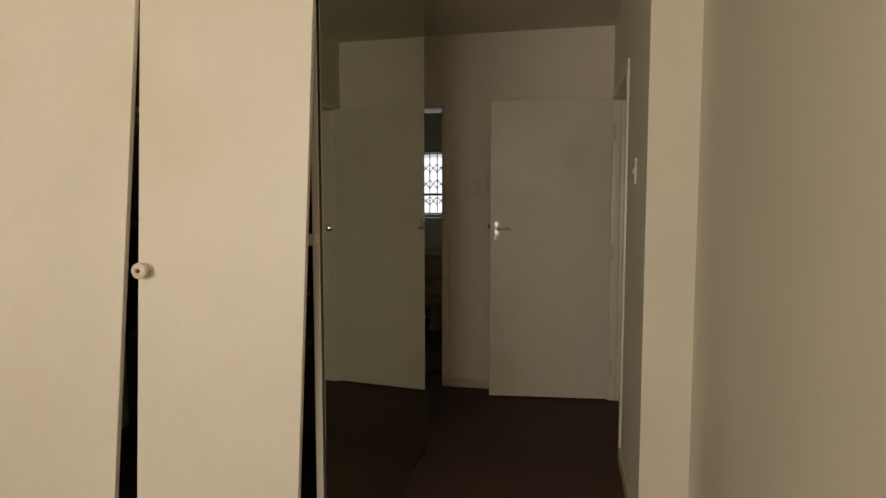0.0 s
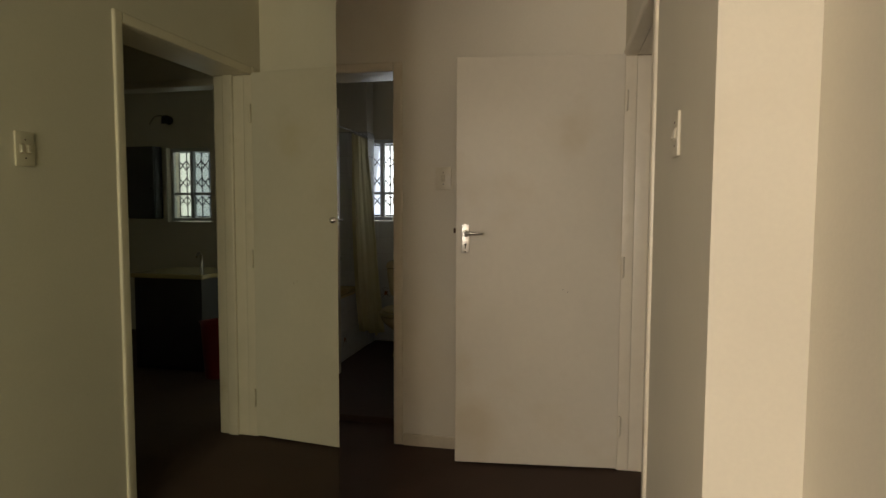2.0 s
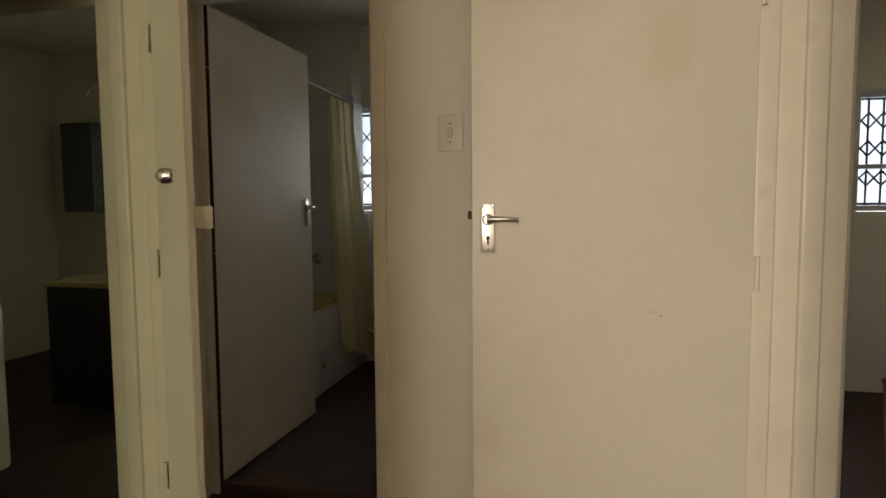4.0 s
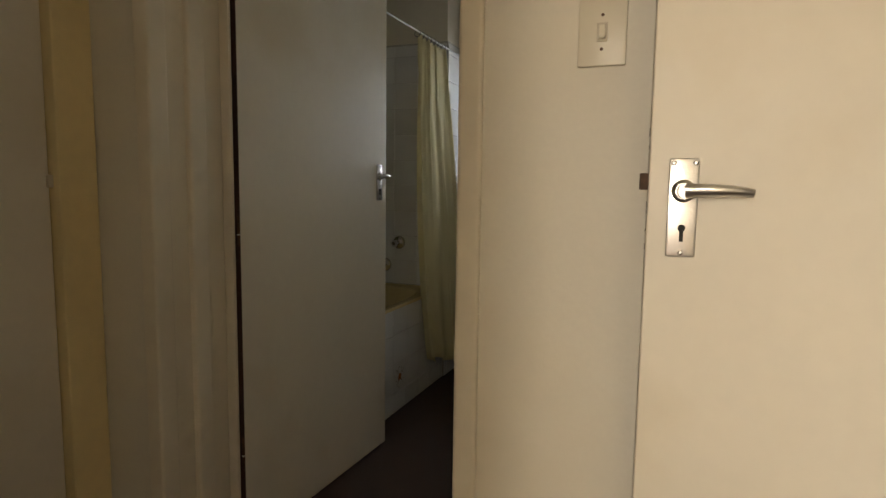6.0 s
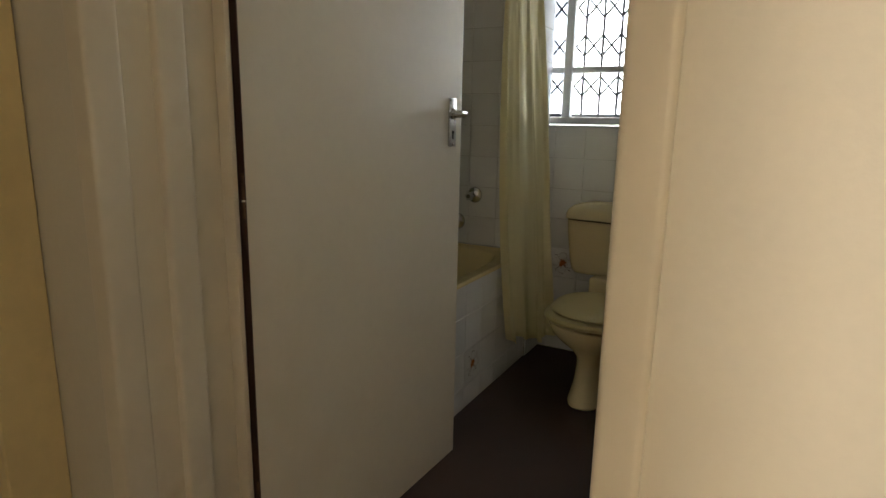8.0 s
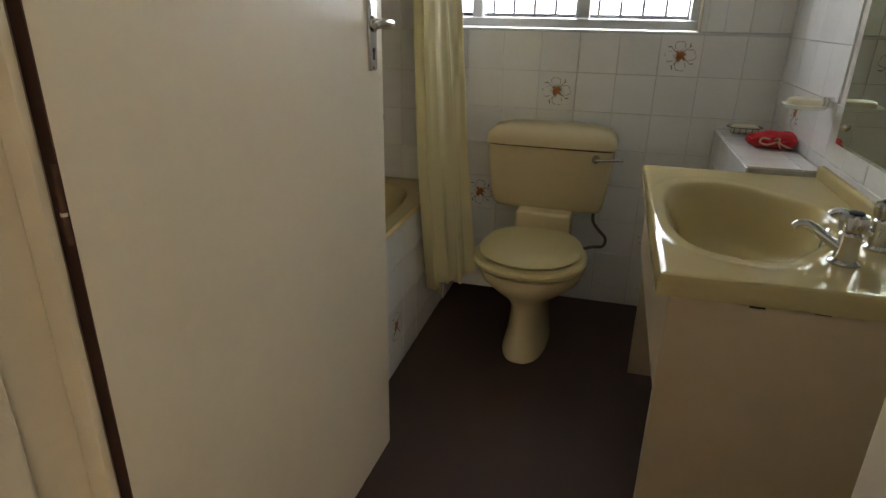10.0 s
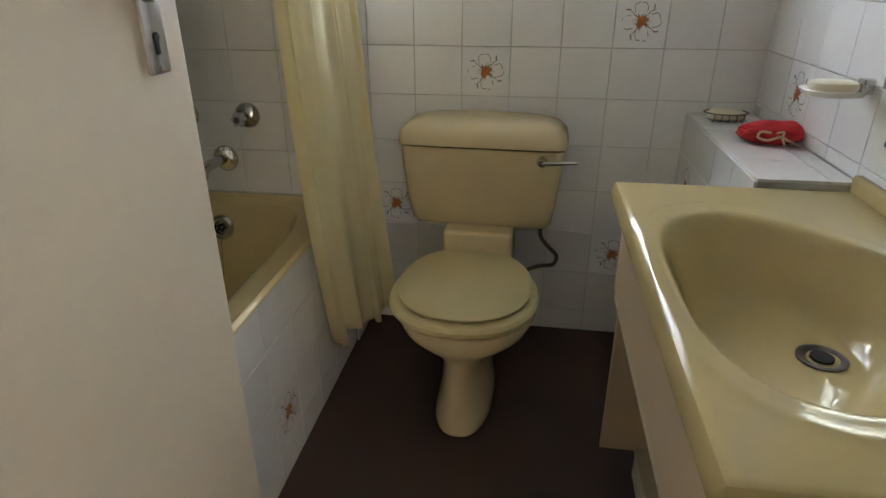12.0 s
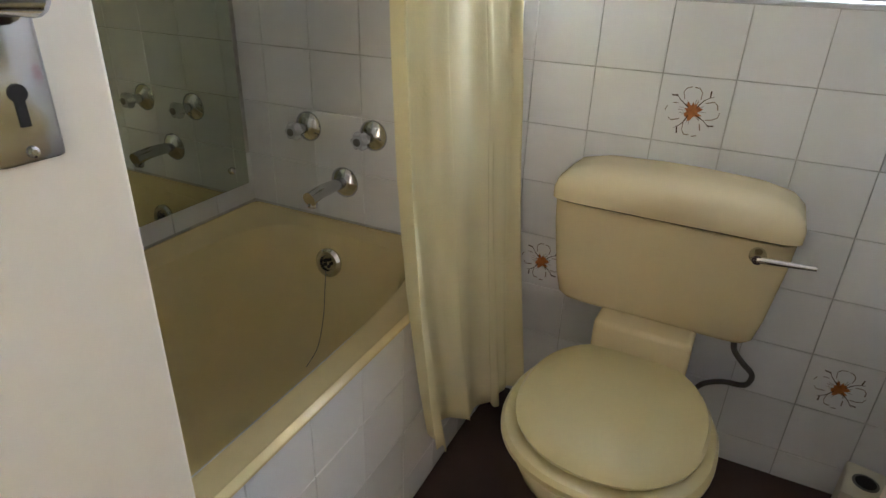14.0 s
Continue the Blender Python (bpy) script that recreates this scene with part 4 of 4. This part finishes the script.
def wire_caddy():
    top = thing("wire_rack", (0.755, -0.02, 1.187), "wire shower rack standing on the window sill", "wire rack")
    part("hoop", tube([(0.665, -0.004, 1.190), (0.665, -0.004, 1.30), (0.69, -0.003, 1.345), (0.755, -0.003, 1.36), (0.82, -0.003, 1.345), (0.845, -0.004, 1.30), (0.845, -0.004, 1.190)], 0.003, 6), M_STEELFRAME, top, smooth=True)
    for z, yy in ((1.19, -0.003), (1.215, -0.0035), (1.24, -0.003)):
        part("wire", tube([(0.665, yy, z), (0.845, yy, z)], 0.002, 6), M_STEELFRAME, top)


wire_caddy()


def paper_holder():
    top = thing("floor_box", (0.615, -0.08, FB), "small cream box with a round hole on the floor", "box")
    part("body", turned(box(0.578, 0.678, -0.145, -0.022, FB, FB + 0.128, 0.006, seg=2), (0.615, -0.08, 0), -12), M_SOAP, top, smooth=True)
    part("hole_rim", lathe([(0.028, 0), (0.028, 0.0015), (0.022, 0.002)], (0.622, -0.083, FB + 0.1275), (0, 0, 1), 20), M_WIRE, top)
    part("hole", lathe([(0.022, 0), (0.022, 0.0015)], (0.622, -0.083, FB + 0.1285), (0, 0, 1), 18), M_BLACK, top)


paper_holder()

# ---- washroom seen in the mirror ----
wc = thing("washroom_cabinet", (3.12, -1.1, 0), "dark cabinet with a pale counter and tap in shade", "cabinet")
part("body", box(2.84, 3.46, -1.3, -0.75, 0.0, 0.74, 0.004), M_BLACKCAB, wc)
part("counter", box(2.82, 3.48, -1.32, -0.73, 0.741, 0.775, 0.006), M_VANTOP, wc, "pale counter")
part("tap", tube([(3.12, -0.9, 0.775), (3.12, -0.9, 0.88), (3.10, -0.96, 0.92), (3.08, -1.02, 0.89)], 0.012, 10), M_CHROME, wc, "chrome tap", smooth=True)
rb = thing("bucket", (2.66, -1.36, 0), "red plastic bucket on the washroom floor", "bucket")
part("pail", lathe([(0.10, 0), (0.10, 0.005), (0.125, 0.42), (0.132, 0.43), (0.118, 0.42), (0.095, 0.02)], (2.66, -1.36, 0), (0, 0, 1), 24), M_REDPLASTIC, rb, smooth=True)


mc = thing("mirror_cabinet", (4.36, -0.06, 1.2), "dark wall cabinet beside the washroom window", "cabinet")
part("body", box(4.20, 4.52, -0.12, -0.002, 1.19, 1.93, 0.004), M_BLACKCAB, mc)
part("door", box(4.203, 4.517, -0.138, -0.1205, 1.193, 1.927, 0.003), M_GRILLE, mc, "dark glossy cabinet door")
part("knob", lathe([(0.010, 0), (0.012, 0.012), (0.006, 0.016)], (4.225, -0.138, 1.50), (0, -1, 0), 14), M_BLACK, mc, smooth=True)
wl = thing("wall_lamp", (4.1, -0.05, 2.15), "small dark wall lamp with a curved chrome arm", "wall lamp")
part("backplate", lathe([(0.045, 0), (0.045, 0.012), (0.03, 0.02)], (4.10, -0.001, 2.20), (0, -1, 0), 20), M_BLACKCAB, wl, smooth=True)
part("arm", tube([(4.10, -0.018, 2.20), (4.12, -0.09, 2.235), (4.17, -0.14, 2.215), (4.21, -0.16, 2.14)], 0.007, 8), M_CHROME, wl, smooth=True)
part("shade", lathe([(0.03, 0), (0.055, -0.07), (0.05, -0.072), (0.026, -0.004)], (4.10, -0.075, 2.24), (0, -0.4, 1), 22), M_BLACKCAB, wl, smooth=True)


# ---- tiles, one by one ----
TILE_MESH = {}


def tile_mesh(w, h):
    key = (round(w, 3), round(h, 3))
    if key not in TILE_MESH:
        bm = box(-w / 2, w / 2, -0.003, 0.003, -h / 2, h / 2)
        bmesh.ops.bevel(bm, geom=[e for e in bm.edges if all(v.co.y < 0 for v in e.verts)], offset=0.0011, segments=1, affect="EDGES")
        me = bpy.data.meshes.new("tile")
        bm.to_mesh(me)
        bm.free()
        me.materials.append(M_TILE)
        TILE_MESH[key] = me
    return TILE_MESH[key]


def flower_meshes():
    rng = random.Random(11)
    c = bmesh.new()
    ring = [c.verts.new(((0.017 + rng.uniform(-0.006, 0.007)) * math.cos(a), 0, (0.017 + rng.uniform(-0.006, 0.007)) * math.sin(a))) for a in [2 * math.pi * k / 26 for k in range(26)]]
    c.faces.new(ring)
    mid = bpy.data.meshes.new("flower_centre")
    c.to_mesh(mid)
    c.free()
    mid.materials.append(M_FLOWERC)
    s, pale = bmesh.new(), bmesh.new()
    for k in range(4):
        base = math.pi / 4 + k * math.pi / 2
        tip = 0.055
        for sgn in (-1, 1):
            pts = []
            for t in (0.0, 0.25, 0.5, 0.75, 1.0):
                r = 0.016 + (tip - 0.016) * math.sin(t * math.pi * 0.55) + 0.003 * rng.uniform(-1, 1)
                a = base + sgn * (0.12 + 0.62 * t ** 1.4)
                pts.append((r * math.cos(a), 0, r * math.sin(a)))
            for p, q in zip(pts[1:], pts[2:]):
                if rng.random() < 0.85:
                    tube([p, q], 0.0008 + 0.0005 * rng.random(), 5, pale)
        a = base + rng.uniform(-0.1, 0.1)
        tube([(0.012 * math.cos(a), 0, 0.012 * math.sin(a)), (0.034 * math.cos(a + 0.06), 0, 0.034 * math.sin(a + 0.06)), (0.054 * math.cos(a - 0.04), 0, 0.050 * math.sin(a - 0.04))], 0.0013, 6, s, taper=lambda u: 1.1 - 0.7 * u)
        tube([(0.046 * math.cos(a), 0, 0.046 * math.sin(a)), (0.057 * math.cos(a + 0.16), 0, 0.057 * math.sin(a + 0.16))], 0.0016, 5, s)
        for f in range(5):
            b = base + rng.uniform(-0.7, 0.7)
            tube([(0.014 * math.cos(b), 0, 0.014 * math.sin(b)), ((0.022 + 0.008 * rng.random()) * math.cos(b), 0, (0.022 + 0.008 * rng.random()) * math.sin(b))], 0.0006, 4, pale)
    for v in (*s.verts, *pale.verts):
        v.co.y *= 0.12
    st = bpy.data.meshes.new("flower_outline")
    s.to_mesh(st)
    s.free()
    st.materials.append(M_FLOWERD)
    pl = bpy.data.meshes.new("flower_petals")
    pale.to_mesh(pl)
    pale.free()
    pl.materials.append(M_FLOWERL)
    return mid, st, pl


FLOWER = flower_meshes()


def tiled(parent, origin, along, out, u_joints, z_joints, flowers=(), skip=None):
    """Tiles between joints, measured along a wall from origin; each tile is an object."""
    o, a, n = Vector(origin), Vector(along), Vector(out)
    turn = math.atan2(a.y, a.x)
    rng = random.Random(len(u_joints) * 31 + len(z_joints))
    base = spot(parent)
    for u0, u1 in zip(u_joints, u_joints[1:]):
        for z0, z1 in zip(z_joints, z_joints[1:]):
            um, zm = (u0 + u1) / 2, (z0 + z1) / 2
            if skip and skip(um, zm):
                continue
            ob = new("tile", tile_mesh(u1 - u0 - 0.0016, z1 - z0 - 0.0016))
            ob.parent = parent
            at = o + a * um + n * (0.0028 + rng.uniform(-0.0005, 0.0005)) + Vector((0, 0, zm))
            ob.location = at - base
            ob.rotation_euler = (rng.uniform(-0.003, 0.003), 0, turn + rng.uniform(-0.003, 0.003))
            if any(abs(fu - um) < 0.05 and abs(fz - zm) < 0.05 for fu, fz in flowers):
                spin = rng.uniform(-0.2, 0.2)
                for me, lift in zip(FLOWER, (0.0033, 0.0032, 0.0031)):
                    fl = new("flower_print", me)
                    fl.parent = ob
                    fl.location = (0, -lift, 0)
                    fl.rotation_euler = (0, spin, 0)


def steps(a, b, phase, size=0.15):
    """Joints from a to b on a grid of that size through phase."""
    k = math.ceil((a - phase) / size + 0.05)
    out = [a]
    while phase + k * size < b - 0.01:
        out.append(phase + k * size)
        k += 1
    return out + [b]


def backing(name, bm, label):
    ob = structure(name, bm, M_GROUT, label, "tiled wall")
    return ob


zt = steps(FB, 1.177, 0.127)
t = backing("tiling_north", box(-0.345, 0.894, 0.0, 0.0055, FB, 1.177), "white glazed wall tiles with brown flower prints")
tiled(t, (0, 0, 0), (1, 0, 0), (0, -1, 0), steps(-0.343, 0.89, 0.0), zt, [(0.075, 0.952), (0.525, 1.102), (-0.225, 0.502), (0.525, 0.352)])
t = backing("tiling_north_high", box(0.58, 0.894, 0.0, 0.0055, 1.187, 2.0), "white glazed tiles beside the window")
tiled(t, (0, 0, 0), (1, 0, 0), (0, -1, 0), steps(0.582, 0.89, 0.0), steps(1.189, 1.99, 1.177), skip=None)
t = backing("tiling_stub", box(-1.064, -0.3455, -0.19, -0.1845, 0.565, 2.0), "white glazed tiles behind the bath taps")
tiled(t, (0, -0.19, 0), (1, 0, 0), (0, -1, 0), steps(-1.0595, -0.347, -0.672), steps(0.5855, 1.99, 0.127))
t = backing("tiling_stub_side", box(-0.3455, -0.340, -0.19, -0.001, FB, 2.0), "narrow tiled return beside the curtain")
tiled(t, (-0.340, 0, 0), (0, 1, 0), (1, 0, 0), [-0.188, -0.154, -0.004], steps(FB, 1.99, 0.127))
t = backing("tiling_west", box(-1.0655, -1.060, -2.055, -0.191, 0.565, 2.0), "white glazed tiles beside the bath")
tiled(t, (-1.060, 0, 0), (0, 1, 0), (1, 0, 0), steps(-2.05, -0.194, -0.19), steps(0.5855, 1.99, 0.127), skip=lambda u, z: z > 0.73 and z < 1.7 and -1.55 < u < -0.23)
t = backing("tiling_east", box(0.891, 0.8965, -2.055, -0.001, FB, 2.0), "white glazed tiles over the vanity")
tiled(t, (0.891, 0, 0), (0, -1, 0), (-1, 0, 0), steps(0.004, 2.05, 0.202), steps(0.845, 1.99, 1.027), [(0.277, 0.952)], skip=lambda u, z: u > 0.68 and 1.0 < z < 1.7)
# tiled ledge beside the vanity
t = structure("tiled_ledge", box(0.695, 0.885, -0.667, -0.004, FB, 0.838), M_GROUT, "tiled ledge between vanity and window wall", "ledge")
tiled(t, (0.695, 0, 0), (0, -1, 0), (-1, 0, 0), steps(0.008, 0.666, 0.067), steps(FB, 0.838, 0.127), [(0.142, 0.652)])
base = spot(t)
for ya, yb in zip(steps(-0.666, -0.006, -0.067), steps(-0.666, -0.006, -0.067)[1:]):
    for xa, xb in ((0.692, 0.838), (0.838, 0.885)):
        ob = new("tile", tile_mesh(xb - xa - 0.0028, yb - ya - 0.0028))
        ob.parent = t
        ob.rotation_euler = (radians(-90), 0, 0)
        ob.location = Vector(((xa + xb) / 2, (ya + yb) / 2, 0.8408)) - base
# bath front
t = structure("bath_front_tiling", box(-0.355, -0.349, -2.05, -0.196, FB, 0.569), M_GROUT, "tiled bath front with a flower print", "tiled wall")
tiled(t, (-0.349, 0, 0), (0, 1, 0), (1, 0, 0), steps(-2.048, -0.198, -0.71), steps(FB, 0.568, 0.14), [(-0.785, 0.215)])
